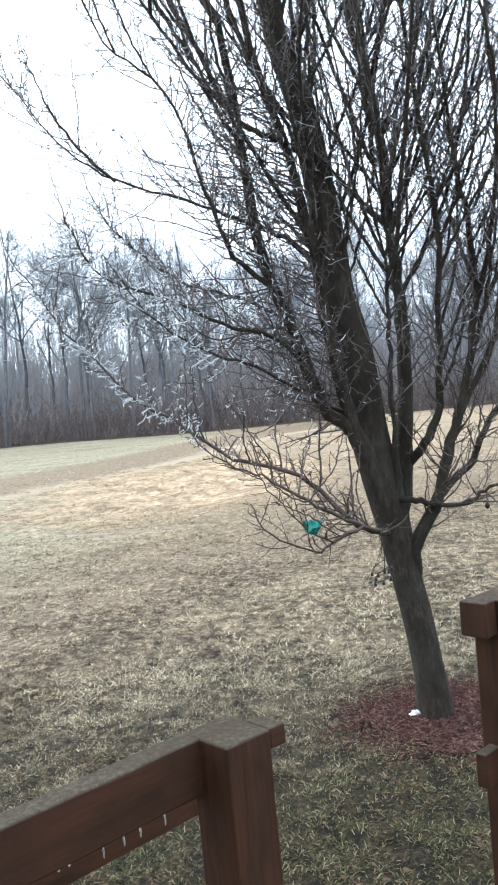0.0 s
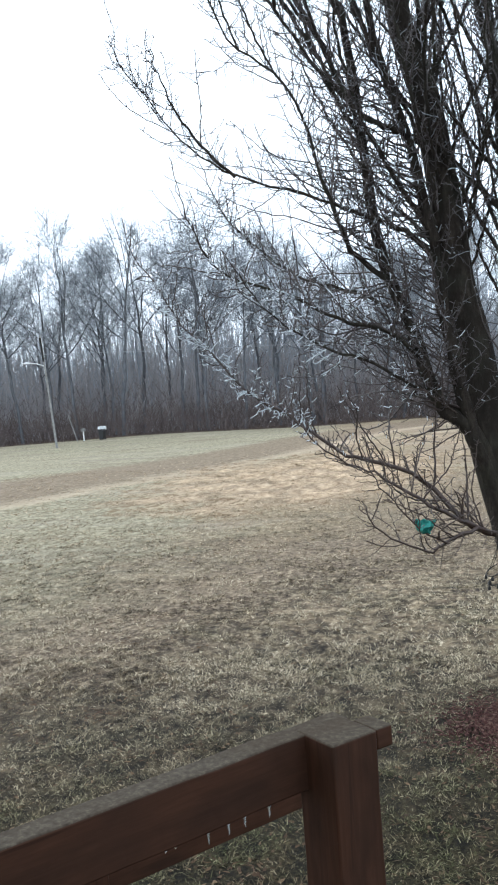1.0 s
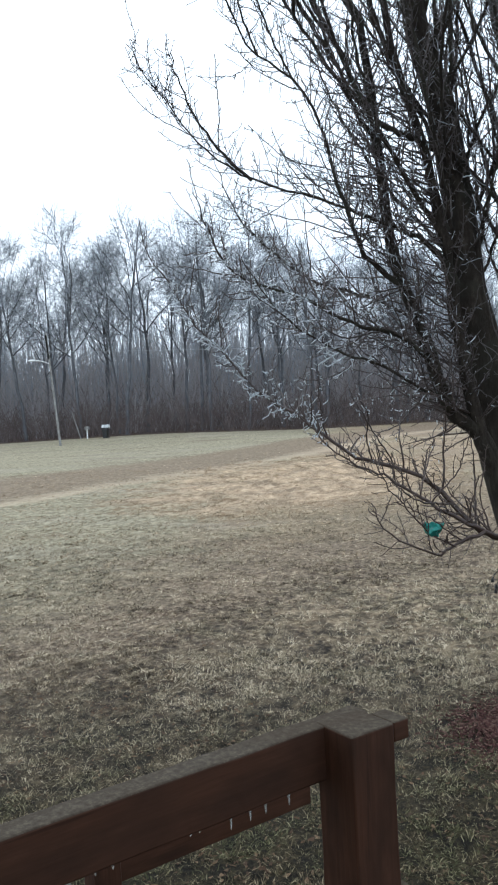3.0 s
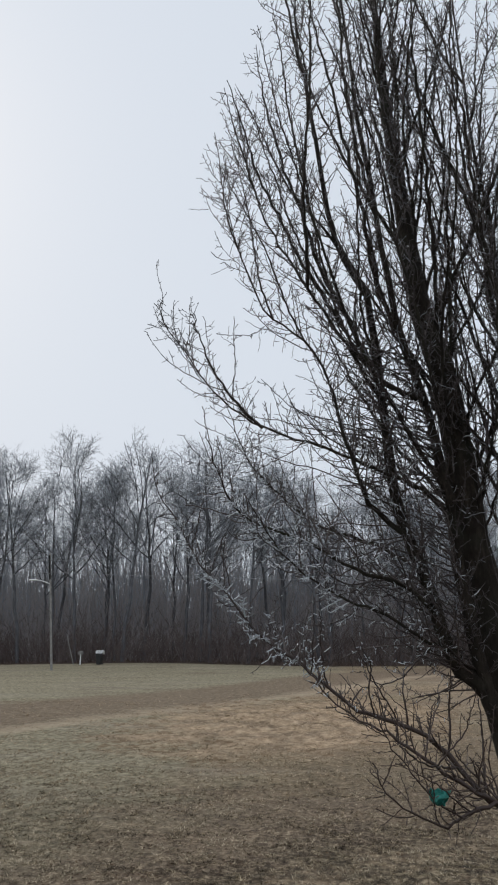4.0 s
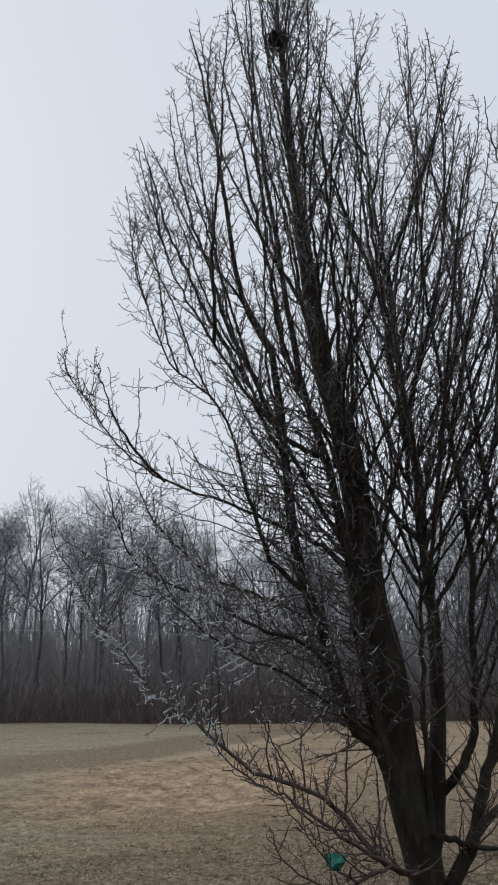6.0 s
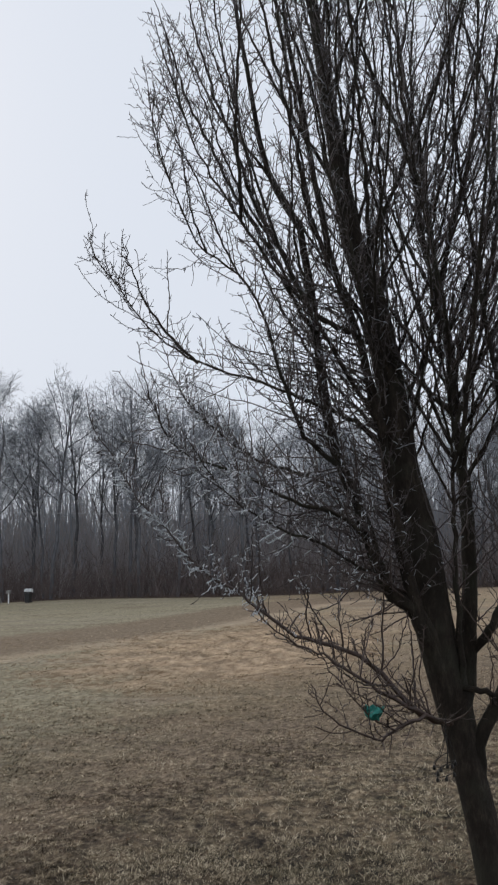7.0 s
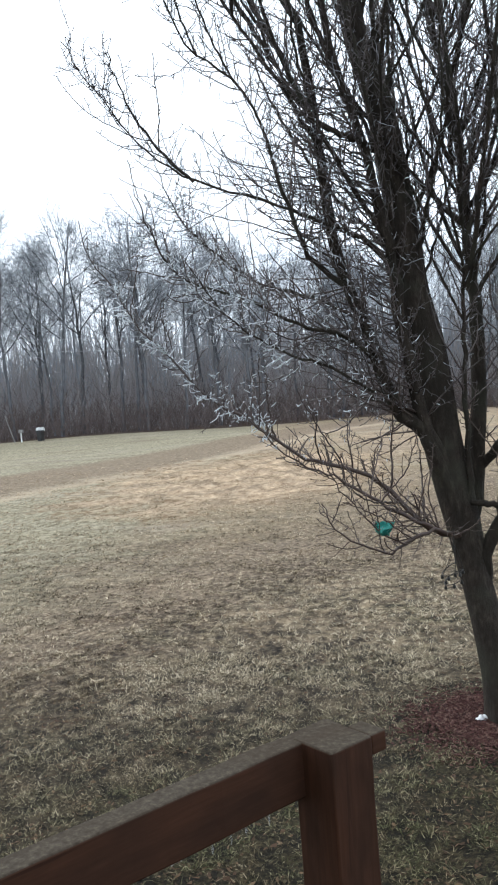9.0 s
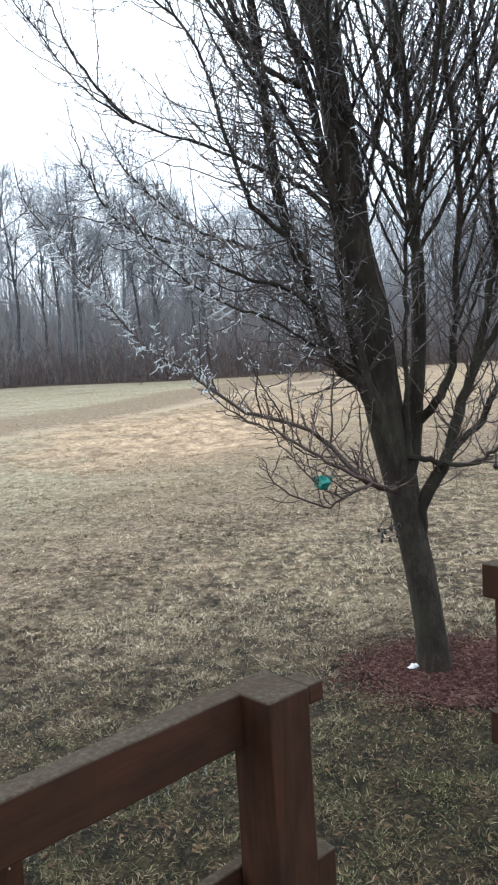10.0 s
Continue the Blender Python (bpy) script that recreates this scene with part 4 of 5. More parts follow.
def build_woods():
    kinds = []
    for k in range(7):
        t, c = far_tree_meshes((20, 21, 19, 21.5, 18, 20.5, 19.5)[k])
        kinds.append((t.data, c.data))
        bpy.data.objects.remove(t), bpy.data.objects.remove(c)
    # a few tall ones stand out at the edge; behind them the ranks close up
    spots = [(-36.2, 75.4, 0), (-33.2, 76, 0), (-27.3, 75.5, 0), (-22.6, 74.6, 0), (-14.6, 75.6, 0), (-11.2, 76.2, 0), (-4.5, 75.2, 0), (3.5, 75.8, 0), (11, 75.2, 0), (19, 76, 0)]
    for row, (y, gap) in enumerate(((78, 5.6), (82, 4.6), (87, 4.6)), 1):
        x = -50 - rng.random() * 3
        while x < 30:
            x += gap * rng.uniform(0.45, 1.6)
            spots.append((x, y + rng.uniform(-1.4, 1.8), row))
    for n, (x, y, row) in enumerate(spots):
        trunk, crown = kinds[int(rng.integers(0, 7))]
        tree = empty("forest_tree", (x, y, 0), "tall bare grey forest tree with frosted branches", "tree", "trees of the woods")
        s = rng.uniform(0.98, 1.12) * (1.18 if x < -6 else 1.0)
        tree.scale = (s, s, s)
        tree.rotation_euler = (0, 0, rng.uniform(0, 6.28))
        for name, me in (("trunk", trunk), ("crown", crown)):
            ob = new(name, me)
            ob.parent = tree
    # deeper ranks, past counting
    lots = []
    for k in range(380):
        h = rng.uniform(13, 21)
        n = 7
        t = np.linspace(0, 1, n)
        x, y = rng.uniform(-75, 60), 90 + 45 * rng.random()
        p = np.column_stack([x + np.cumsum(rng.normal(size=n)) * 0.2, y + 0 * t, t * h - 0.3])
        r = rng.uniform(0.05, 0.13) * (1 - t) ** 0.8 + 0.02
        a, ra = sprout(p[None], r[None], 14, (0.15, 0.98), (30, 70), (2.5, 6), 5, 0.4, 0.14, 0.35, 0.012)
        b, rb = sprout(a, ra, 5, (0.2, 1.0), (25, 65), (1.0, 3.0), 2, 0.3, 0.15, 0.6, 0.010)
        lots += [tubes(p[None], r[None], 5), tubes(a, ra, 3), tubes(b, rb, 3)]
    v, q = joined(*lots)
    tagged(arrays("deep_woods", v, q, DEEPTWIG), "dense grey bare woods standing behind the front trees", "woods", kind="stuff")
    # brush and saplings at the edge
    m = 6800
    x, y = rng.uniform(-70, 55, m), 72.6 + 22 * rng.random(m) ** 1.4
    h = rng.uniform(1.2, 3.4, m) * (1 + 0.8 * (rng.random(m) < 0.35))
    base = np.column_stack([x, y, np.full(m, -0.1)])
    lean = rng.normal(size=(m, 3)) * 0.5
    lean[:, 2] = 1
    mid = base + lean * (h * 0.5)[:, None]
    top = mid + (lean + rng.normal(size=(m, 3)) * 0.3) * (h * 0.5)[:, None]
    P, R = np.stack([base, mid, top], 1), np.tile([0.022, 0.017, 0.010], (m, 1))
    b, rb = sprout(P, R, 4, (0.3, 0.95), (25, 65), (0.4, 1.3), 2, 0.3, 0.2, 0.8, 0.010)
    v, q = joined(tubes(P, R, 3), tubes(b, rb, 3))
    tagged(arrays("brush", v, q, BRUSH), "tangled brown brush along the edge of the woods", "brush", kind="stuff")
    # crowded young trees between the trunks
    m = 4400
    base = np.column_stack([rng.uniform(-85, 70, m), rng.uniform(80, 128, m), np.full(m, -0.2)])
    h = rng.uniform(5, 15, m)[:, None]
    lean = rng.normal(size=(m, 3)) * 0.26
    lean[:, 2] = 1
    mid = base + lean * h * 0.5
    top = mid + (lean + rng.normal(size=(m, 3)) * 0.10) * h * 0.5
    P, R = np.stack([base, mid, top], 1), np.tile([0.042, 0.028, 0.012], (m, 1))
    b, rb = sprout(P, R, 7, (0.15, 0.98), (30, 70), (0.8, 3.4), 2, 0.4, 0.15, 0.5, 0.013)
    v, q = joined(tubes(P, R, 3), tubes(b, rb, 3))
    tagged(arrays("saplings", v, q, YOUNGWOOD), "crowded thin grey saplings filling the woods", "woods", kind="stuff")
    # trees too far off to tell apart
    m = 7600
    base = np.column_stack([rng.uniform(-110, 95, m), rng.uniform(128, 150, m), np.full(m, -0.5)])
    h = (7 + 12 * rng.random(m) ** 1.4)[:, None]
    lean = rng.normal(size=(m, 3)) * 0.22
    lean[:, 2] = 1
    v, q = tubes(np.stack([base, base + lean * h * 0.55, base + lean * h], 1), np.tile([0.09, 0.10, 0.03], (m, 1)), 3)
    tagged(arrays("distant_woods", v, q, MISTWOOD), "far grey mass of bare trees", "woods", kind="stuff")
    # the far side of the woods
    nx = 900
    xs = np.linspace(-190, 190, nx)
    tops = 4 + 0.5 * np.sin(xs * 0.13) + rng.normal(size=nx) * 0.5
    ys = 150 + 4 * np.sin(xs * 0.05)
    v = np.concatenate([np.column_stack([xs, ys, np.full(nx, -2.0)]), np.column_stack([xs, ys, tops])])
    i = np.arange(nx - 1)
    tagged(arrays("backdrop", v, np.stack([i, i + 1, i + 1 + nx, i + nx], -1), BRUSH, smooth=False), "hazy grey distant woods", "woods", kind="structure")


build_woods()


# ---- deck and railings ----
# The railing runs along U from the corner of its end post; N points out over the yard.
U, N = Vector((0.732, 0.681, 0)), Vector((-0.681, 0.732, 0))
CORNER = Vector((-0.13, 1.94, 0))


def along(u, n, z):
    return CORNER + U * u + N * n + Vector((0, 0, z))


def timber(name, u0, u1, n0, n1, z0, z1, parent, label="", bevel=0.006, grain=0.0022, cast=None):
    """A sawn piece of the railing, with eased, slightly uneven edges and a weathered upper face."""
    bm = bmesh.new()
    bmesh.ops.create_cube(bm, size=1)
    du, dn, dz = u1 - u0, n1 - n0, z1 - z0
    bmesh.ops.scale(bm, verts=bm.verts, vec=(du, dn, dz))
    bmesh.ops.bevel(bm, geom=bm.edges[:], offset=bevel, segments=3, profile=0.5, affect="EDGES")
    longest = max(range(3), key=lambda k: (du, dn, dz)[k])
    cuts = max(int((du, dn, dz)[longest] / 0.08), 1)
    for k in range(1, cuts):
        co = Vector((0, 0, 0))
        co[longest] = -(du, dn, dz)[longest] / 2 + k * (du, dn, dz)[longest] / cuts
        no = Vector((0, 0, 0))
        no[longest] = 1
        bmesh.ops.bisect_plane(bm, geom=bm.verts[:] + bm.edges[:] + bm.faces[:], plane_co=co, plane_no=no)
    for v in bm.verts:
        v.co += noise.noise_vector(v.co * 9 + Vector((u0 * 7, n0 * 5, z0 * 3))) * grain
    bm.normal_update()
    for f in bm.faces:
        f.material_index = 1 if f.normal.z > 0.35 else 0
        f.smooth = f.calc_area() < 0.0016
    c = along((u0 + u1) / 2, (n0 + n1) / 2, (z0 + z1) / 2)
    turn = Matrix((U, N, Vector((0, 0, 1)))).transposed().to_4x4()
    bmesh.ops.transform(bm, matrix=Matrix.Translation(c) @ turn, verts=bm.verts)
    return part(name, bm, (cast, cast) if cast else (STAIN if longest == 2 else STAIN_RAIL, TOP), parent, label)


def icicle(parent, u, n, z, length, radius):
    at = np.array(along(u, n, z))
    k = np.linspace(0, 1, 7)
    p = at - np.outer(k, [0, 0, length]) + np.column_stack([rng.normal(size=(7, 2)) * 0.0004, np.zeros(7)])
    r = radius * (1 - k) ** 0.6 * (1 + 0.12 * np.sin(k * 14)) + 0.0006
    v, q = tubes(p[None], r[None], 8)
    arrays("icicle", v, q, CLEAR, parent, "small clear icicle")


def build_railings():
    left = empty("deck_railing", along(0.07, 0.07, 0), "dark red-brown stained deck railing, weathered grey on top", "railing")
    timber("post", 0, 0.142, -0.004, 0.135, 0.0, 1.5505, left)
    timber("top_rail", -2.9, 0.15, 0.099, 0.168, 1.41, 1.549, left)
    timber("rail_end", 0.143, 0.196, -0.003, 0.085, 1.497, 1.549, left, bevel=0.005)
    timber("lower_rail", 0.142, 0.215, 0.0, 0.10, 0.94, 1.085, left)
    timber("lower_rail", -2.9, 0.20, 0.1425, 0.18, 0.93, 1.07, left)
    for u, length in ((-0.115, 0.036), (-0.185, 0.034), (-0.23, 0.036), (-0.285, 0.038), (-0.37, 0.012), (-0.395, 0.012), (-0.585, 0.016), (-0.625, 0.014), (-0.72, 0.010), (-0.80, 0.012), (-0.87, 0.010)):
        icicle(left, u, 0.108, 1.412, length * 0.85, 0.0030 if length > 0.03 else 0.0036)
    low = empty("stair_rail", along(0, 1.56, 0), "low dark red-brown stained rail of the steps down to the lawn", "railing")
    timber("post", -0.065, 0.05, 1.505, 1.62, -0.02, 0.60, low)
    timber("top_rail", 0.0525, 1.05, 1.53, 1.57, 0.46, 0.595, low)
    slab = timber("paving_slab", -1.6, 0.13, 1.75, 2.80, -0.03, 0.075, None, bevel=0.01, cast=CONCRETE)
    tagged(slab, "wet grey concrete slab at the foot of the steps", "slab")
    right = empty("deck_railing", along(1.45, 0.12, 0), "dark red-brown stained railing post beyond the step gap", "railing")
    timber("post", 1.36, 1.50, 0.05, 0.19, 0.0, 1.568, right)
    timber("rail_end", 1.285, 1.3575, 0.09, 0.195, 1.445, 1.572, right, bevel=0.006)
    timber("top_rail", 1.5025, 3.8, 0.11, 0.17, 1.43, 1.569, right)
    timber("lower_rail", 1.265, 3.8, 0.12, 0.165, 0.905, 1.03, right)


def build_deck():
    """The deck that the railing guards: boards on a rim."""
    deck = empty("deck", along(-1.6, -1.5, 0), "red-brown stained plank deck", "deck", kind="structure")
    for k in range(22):
        n0 = -3.15 + k * 0.148
        if n0 + 0.14 < 0.10:
            timber("plank", -2.88, 0.13, n0, n0 + 0.14, 0.58, 0.618, deck)
    for n0 in (-3.1, -1.5, 0.02):
        timber("joist", -2.88, 0.12, n0, n0 + 0.04, 0.0, 0.577, deck)
    # wall added out of view, to keep sky light off the posts' -U faces
    bm = bmesh.new()
    a, b = along(-2.95, -8, 0), along(-2.95, 1.2, 0)
    for k in range(26):
        z = k * 0.2
        prof = [(0.0, z), (0.02, z), (0.004, z + 0.2), (0.0, z + 0.2)]
        for (n0, z0), (n1, z1) in zip(prof, prof[1:]):
            bm.faces.new([bm.verts.new(p + U * n + Vector((0, 0, zz))) for p, n, zz in ((a, n0, z0), (b, n0, z0), (b, n1, z1), (a, n1, z1))])
    # the sheathing behind the boards
    for u0, u1, n0, n1 in ((-0.16, 0.0, -8, 1.2),):
        c = [bm.verts.new(along(-2.95 + u, n, z)) for z in (0.0, 5.2) for u, n in ((u0, n0), (u1 - 0.002, n0), (u1 - 0.002, n1), (u0, n1))]
        for q in ((0, 1, 2, 3), (4, 5, 6, 7), (0, 1, 5, 4), (2, 3, 7, 6), (3, 0, 4, 7)):
            bm.faces.new([c[k] for k in q])
    for f in bm.faces:
        f.normal_flip() if f.normal.dot(U) < 0 else None
    tagged(part("wall_house", bm, SIDING), "unseen house wall of beige horizontal lap siding, added to block sky light", "wall", kind="structure")


build_railings()
build_deck()
build_mulch()


# ---- things in the tree ----
def build_ornament():
    """A crumpled teal foil ornament with two pointed ears, caught on a bough."""
    orn = empty("hanging_ornament", (0.325, 5.29, 1.45), "crumpled teal foil ornament caught on a low bough", "ornament")
    bm = bmesh.new()
    bmesh.ops.create_icosphere(bm, subdivisions=2, radius=0.054)
    for v in bm.verts:
        v.co *= 1 + 0.5 * noise.noise(v.co * 45)
        v.co.z *= 0.85
    bmesh.ops.translate(bm, vec=(0.325, 5.29, 1.505), verts=bm.verts)
    body = part("body", bm, TEAL, orn)
    for x, z, dx, dz in ((-0.036, 0.022, -0.012, 0.032), (0.042, 0.014, 0.034, 0.026), (0.02, -0.03, 0.016, -0.02)):
        bm = bmesh.new()
        base = Vector((0.325 + x, 5.285, 1.505 + z))
        tip = bm.verts.new(base + Vector((dx, -0.01, dz)))
        side = Vector((dz, 0, -dx)).normalized() * 0.024
        ring = [bm.verts.new(base + o) for o in (side, Vector((0, -0.014, 0)), -side, Vector((0, 0.014, 0)))]
        for k in range(4):
            bm.faces.new((ring[k], ring[(k + 1) % 4], tip))
        bm.faces.new(ring[::-1])
        part("point", bm, TEAL, body)


def build_chime():
    """A wire hoop with a drooping curl of small dark bells."""
    top = Vector((0.80, 5.50, 1.33))
    chime = empty("wind_chime", top, "dark wire wind chime hung with small bells under a bough", "wind chime")
    k = np.linspace(0, 1, 40)
    ang = k * 2 * np.pi * 1.75 + 1.0
    r = 0.075 * (1 - 0.25 * k)
    p = np.column_stack([0.785 + r * np.cos(ang), 5.50 + r * np.sin(ang), 1.18 - 0.11 * k + 0.03 * np.cos(ang)])
    v, q = tubes(p[None], np.full((1, 40), 0.003), 6)
    coil = arrays("coil", v, q, DARKMETAL, chime)
    for j in range(5):
        e = p[3 + j * 5]
        s = np.linspace(0, 1, 6)[:, None]
        line = np.array(top) * (1 - s) + e * s + np.column_stack([np.sin(s[:, 0] * 3.1) * 0.008, np.zeros(6), np.zeros(6)])
        v, q = tubes(line[None], np.full((1, 6), 0.002), 5)
        arrays("string", v, q, DARKMETAL, chime)
    for j in range(9):
        e = p[39 - j * 4]
        k2 = np.linspace(0, 1, 7)
        line = np.column_stack([np.full(7, e[0]), np.full(7, e[1]), e[2] - 0.004 - 0.026 * k2])
        v, q = tubes(line[None], (0.004 + 0.007 * np.minimum(k2 * 1.6, 1) ** 0.7)[None], 8)
        arrays("bell", v, q, DARKMETAL, coil)
    cord = np.array([[0.80, 5.50, 1.33], [0.805, 5.50, 1.38], [0.81, 5.52, 1.43]])
    v, q = tubes(cord[None], np.full((1, 3), 0.002), 5)
    arrays("cord", v, q, DARKMETAL, chime)


def build_cone():
    at = Vector((1.56, 5.64, 1.56))
    cone = empty("hanging_charm", at, "small dark charm hung from a side bough", "ornament")
    cord = np.array([at, at - Vector((0.0, 0, 0.03)), at - Vector((0.002, 0, 0.06))])
    v, q = tubes(cord[None], np.full((1, 3), 0.002), 5)
    arrays("cord", v, q, DARKMETAL, cone)
    k = np.linspace(0, 1, 8)
    p = np.column_stack([np.full(8, at.x), np.full(8, at.y), at.z - 0.055 - 0.045 * k])
    v, q = tubes(p[None], (0.003 + 0.016 * np.sin(k * 3.0) ** 0.8)[None], 8)
    arrays("body", v, q, DARKMETAL, cone)


def build_nest():
    c = np.array([0.13, 5.82, 7.93])
    nest = empty("bird_nest", tuple(c), "dark old twig nest wedged high in the tree", "nest")
    m = 260
    a = rng.uniform(0, 2 * np.pi, m)
    r = 0.045 + 0.03 * rng.normal(size=m) * 0.4
    p0 = c + np.column_stack([r * np.cos(a), r * np.sin(a), rng.normal(size=m) * 0.035])
    d = np.column_stack([-np.sin(a), np.cos(a), rng.normal(size=m) * 0.3]) * rng.uniform(0.03, 0.08, m)[:, None]
    v, q = tubes(np.stack([p0 - d, p0 + d * 0.2 - (p0 - c) * 0.05, p0 + d], 1), np.full((m, 3), 0.003), 3)
    arrays("woven_twigs", v, q, NESTMAT, nest, kind="stuff")
    bm = bmesh.new()
    bmesh.ops.create_icosphere(bm, subdivisions=2, radius=0.05)
    for w in bm.verts:
        w.co.z = w.co.z * 0.6 - (0.03 if w.co.z > 0 else 0)
        w.co *= 1 + 0.2 * noise.noise(w.co * 30)
    bmesh.ops.translate(bm, vec=tuple(c), verts=bm.verts)
    part("cup", bm, NESTMAT, nest)


def build_stone():
    bm = bmesh.new()
    for x, y, z, r in ((0.955, 5.74, 0.055, 0.026), (0.985, 5.75, 0.05, 0.028), (0.925, 5.74, 0.045, 0.018)):
        geo = bmesh.ops.create_icosphere(bm, subdivisions=2, radius=r)["verts"]
        for v in geo:
            v.co *= 1 + 0.35 * noise.noise(v.co * 50 + Vector((x * 9, 0, 0)))
            v.co += Vector((x, y, z - 0.02))
    tagged(part("crumpled_paper", bm, PALEPAINT), "crumpled white scrap on the red mulch by the trunk", "litter")


build_ornament()
build_chime()
build_cone()
build_nest()
build_stone()


# ---- by the road ----
def build_pole(at, lean, lamp=True):
    x, y = at
    pole = empty("utility_pole", (x, y, 0), "leaning pale wooden utility pole with a street lamp" if lamp else "pale wooden utility pole", "utility pole")
    k = np.linspace(0, 1, 12)
    p = np.column_stack([x + lean * 8.8 * k, np.full(12, y), -0.4 + 9.2 * k])
    v, q = tubes(p[None], np.linspace(0.095, 0.07, 12)[None], 10)
    arrays("shaft", v, q, POLEWOOD, pole)
    if lamp:
        # a dark tube in front of the upper part
        c = np.column_stack([x + lean * np.linspace(6.75, 8.6, 6), np.full(6, y - 0.11), np.linspace(6.75, 8.6, 6)])
        arrays("conduit", *tubes(c[None], np.full((1, 6), 0.078), 8), DARKMETAL, pole)
        s = np.linspace(0, 1, 10)
        bx = x + lean * 6.6
        arm = np.column_stack([bx - 1.2 * s, np.full(10, y - 0.05), 6.4 + 0.31 * np.sin(s * 1.6)])
        v, q = tubes(arm[None], np.full((1, 10), 0.035), 8)
        arm = arrays("lamp_arm", v, q, PALEPAINT, pole)
        bm = bmesh.new()
        bmesh.ops.create_uvsphere(bm, u_segments=14, v_segments=8, radius=1)
        for w in bm.verts:
            w.co = Vector((w.co.x * 0.34, w.co.y * 0.16, w.co.z * (0.10 if w.co.z > 0 else 0.05)))
        bmesh.ops.translate(bm, vec=(bx - 1.42, y - 0.05, 6.71), verts=bm.verts)
        part("lamp_head", bm, PALEPAINT, arm)
    for z in (7.26, 8.2):
        bm = bmesh.new()
        bmesh.ops.create_cone(bm, cap_ends=True, segments=10, radius1=0.05, radius2=0.03, depth=0.16)
        bmesh.ops.translate(bm, vec=(x + lean * z + 0.0, y - 0.14, z), verts=bm.verts)
        part("insulator", bm, PALEPAINT, pole)


def build_wires():
    ends = ((-115, 61.0), (-23.9, 61.0), (55, 61.0))
    for z, r in ((7.26, 0.017), (8.2, 0.015)):
        for (x0, y0), (x1, y1) in zip(ends, ends[1:]):
            k = np.linspace(0, 1, 40)
            l0, l1 = (-0.07 * z if x0 == -23.9 else 0), (-0.07 * z if x1 == -23.9 else 0)
            p = np.column_stack([x0 + l0 + (x1 + l1 - x0 - l0) * k, np.full(40, y0 - 0.14), z + 0.05 - 1.6 * 4 * k * (1 - k) * 0.7])
            v, q = tubes(p[None], np.full((1, 40), r), 5)
            tagged(arrays("overhead_wire", v, q, ICEDWIRE), "ice-coated overhead wire strung between poles", "wire", "overhead wires")


def build_marker():
    """A thin leaning marker stake between the pole and the mailboxes."""
    stake = empty("marker_stake", (-25.4, 70.0, 0), "thin leaning grey wooden stake by the road", "stake")
    k = np.linspace(0, 1, 8)
    p = np.column_stack([-25.4 - 0.78 * k, np.full(8, 70.0), -0.2 + 2.7 * k])
    arrays("shaft", *tubes(p[None], np.linspace(0.05, 0.035, 8)[None], 6), POLEWOOD, stake)


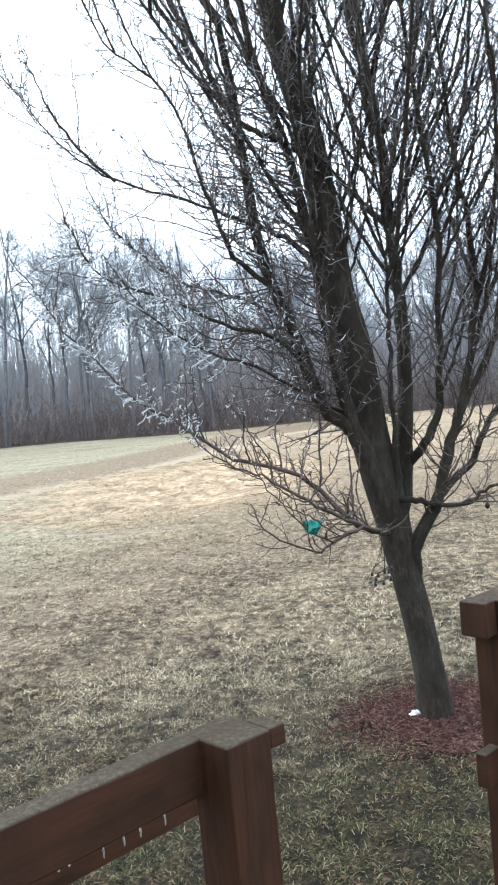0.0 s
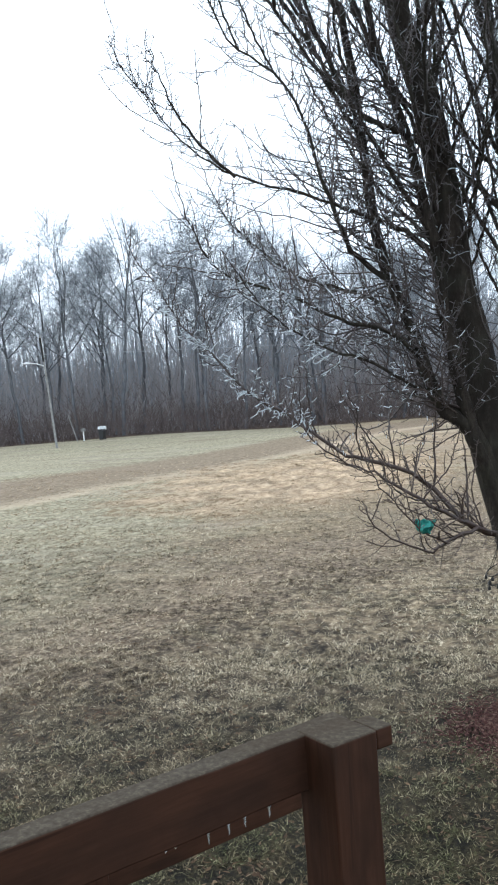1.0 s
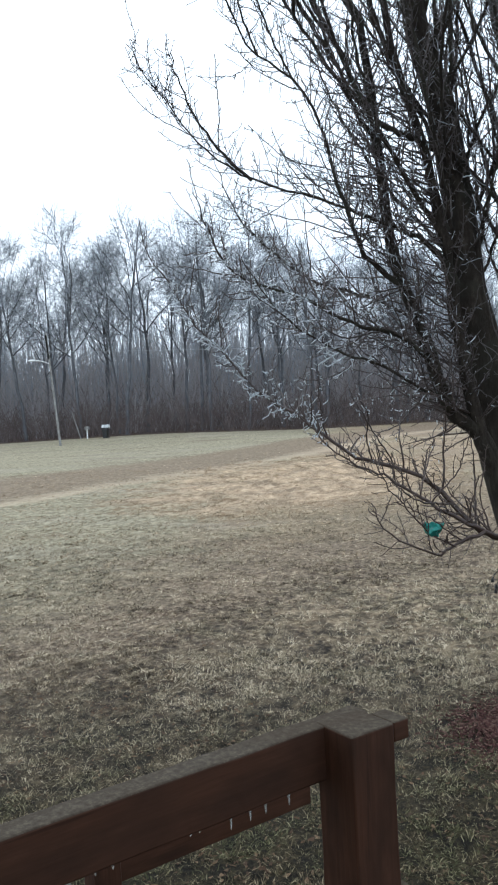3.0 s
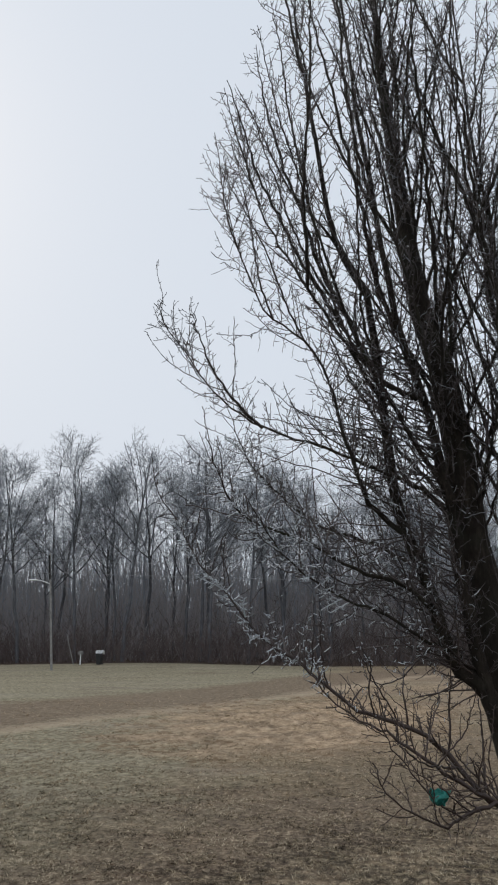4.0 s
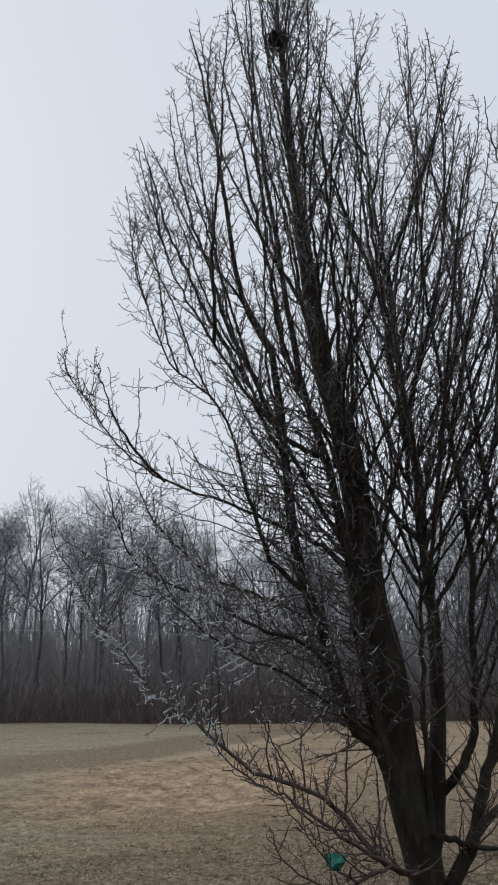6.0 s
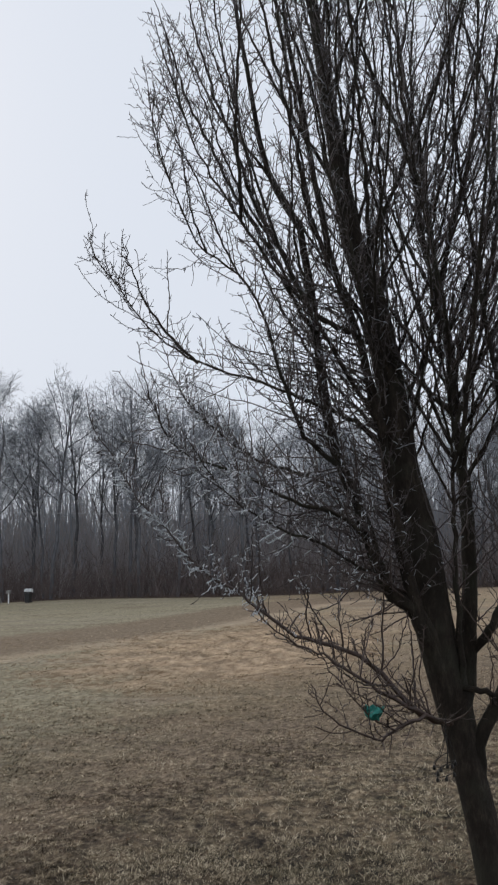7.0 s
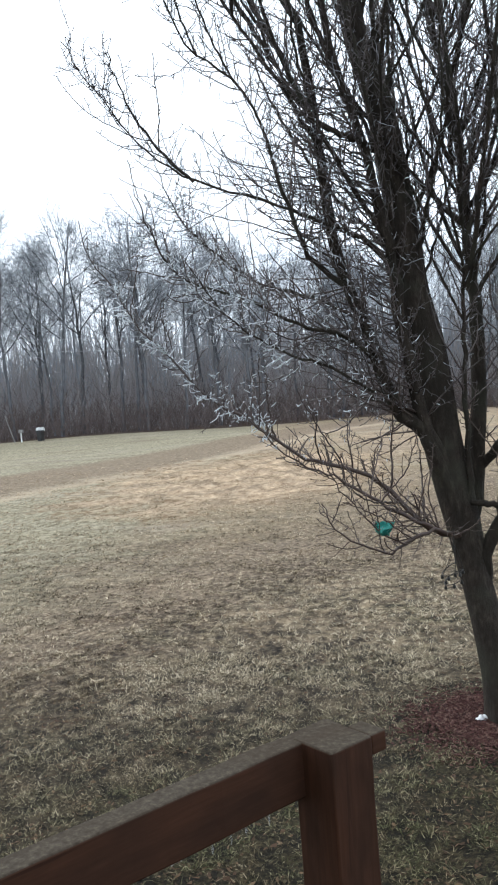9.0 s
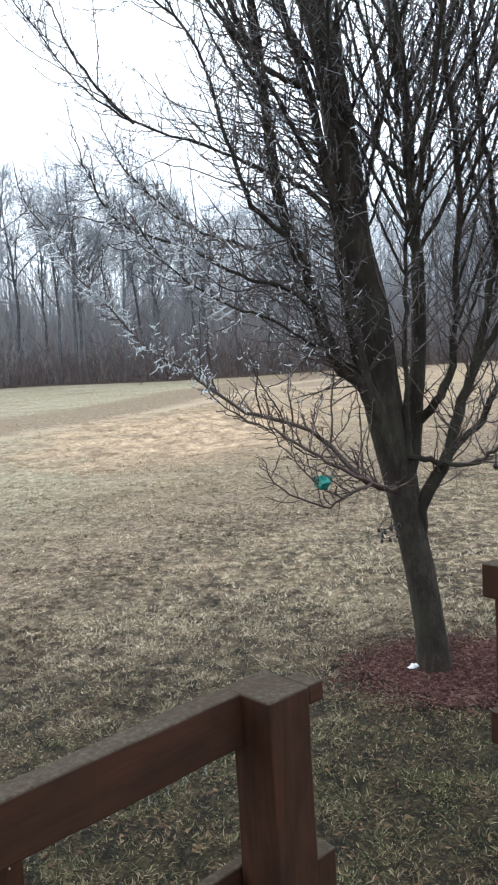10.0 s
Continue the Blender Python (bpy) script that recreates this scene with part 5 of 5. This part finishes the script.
def mailbox(at, size, body, label):
    x, y = at
    box = empty("mailbox", (x, y, 0), label, "mailbox", "mailboxes by the road")
    bm = bmesh.new()
    bmesh.ops.create_cube(bm, size=1)
    bmesh.ops.scale(bm, vec=(0.1, 0.1, 1.0), verts=bm.verts)
    bmesh.ops.bevel(bm, geom=bm.edges[:], offset=0.01, segments=1, profile=0.5, affect="EDGES")
    bmesh.ops.translate(bm, vec=(x, y, 0.45), verts=bm.verts)
    part("post", bm, PALEPAINT, box)
    bm = bmesh.new()
    w, h, d = size
    prof = [(-w / 2, 0), (w / 2, 0), (w / 2, h * 0.55)] + [(w / 2 * math.cos(a), h * 0.55 + h * 0.45 * math.sin(a)) for a in np.linspace(0.3, 2.84, 8)] + [(-w / 2, h * 0.55)]
    f = [bm.verts.new((x + px, y - d / 2, 0.92 + pz)) for px, pz in prof]
    b = [bm.verts.new((x + px, y + d / 2, 0.92 + pz)) for px, pz in prof]
    bm.faces.new(f), bm.faces.new(b[::-1])
    for k in range(len(f)):
        bm.faces.new((f[k], b[k], b[(k + 1) % len(f)], f[(k + 1) % len(f)]))
    bmesh.ops.recalc_face_normals(bm, faces=bm.faces[:])
    part("box", bm, body, box)


def bin_and_box():
    """A black wheeled bin standing by the white mailbox post."""
    x, y = -23.0, 69.5
    bin_ = empty("wheeled_bin", (x, y, 0), "black plastic wheeled bin standing by the mailboxes", "bin")
    bm = bmesh.new()
    bmesh.ops.create_cube(bm, size=1)
    for v in bm.verts:
        k = 0.8 if v.co.z < 0 else 1.0
        v.co = Vector((x + v.co.x * 0.46 * k, y + v.co.y * 0.7 * k, 0.47 + v.co.z * 0.86))
    bmesh.ops.bevel(bm, geom=bm.edges[:], offset=0.03, segments=2, profile=0.5, affect="EDGES")
    part("body", bm, BLACKPAINT, bin_)
    bm = bmesh.new()
    bmesh.ops.create_cube(bm, size=1)
    for v in bm.verts:
        v.co = Vector((x + v.co.x * 0.50, y + v.co.y * 0.76, 0.965 + v.co.z * (0.13 if v.co.y < 0 else 0.08)))
    bmesh.ops.bevel(bm, geom=bm.edges[:], offset=0.025, segments=2, profile=0.5, affect="EDGES")
    part("lid", bm, BLACKPAINT, bin_)
    for s in (-0.21, 0.21):
        bm = bmesh.new()
        bmesh.ops.create_cone(bm, cap_ends=True, segments=14, radius1=0.1, radius2=0.1, depth=0.05)
        bmesh.ops.rotate(bm, matrix=Matrix.Rotation(radians(90), 3, "Y"), verts=bm.verts)
        bmesh.ops.translate(bm, vec=(x + s, y + 0.32, 0.1), verts=bm.verts)
        part("wheel", bm, BLACKPAINT, bin_)


build_pole((-23.9, 61.0), -0.07)
for far_x in (-115, 55):
    build_pole((far_x, 61.0), 0.0, False)
build_wires()
build_marker()
mailbox((-24.8, 69.8), (0.30, 0.28, 0.5), POLEWOOD, "small grey mailbox on a white post by the woods")
mailbox((-23.36, 70.2), (0.28, 0.36, 0.55), PALEPAINT, "white mailbox on a white post beside a bin")
mailbox((-23.02, 70.2), (0.28, 0.36, 0.55), PALEPAINT, "white mailbox on a white post beside a bin")
bin_and_box()

# ---- grass last ----
build_grass()
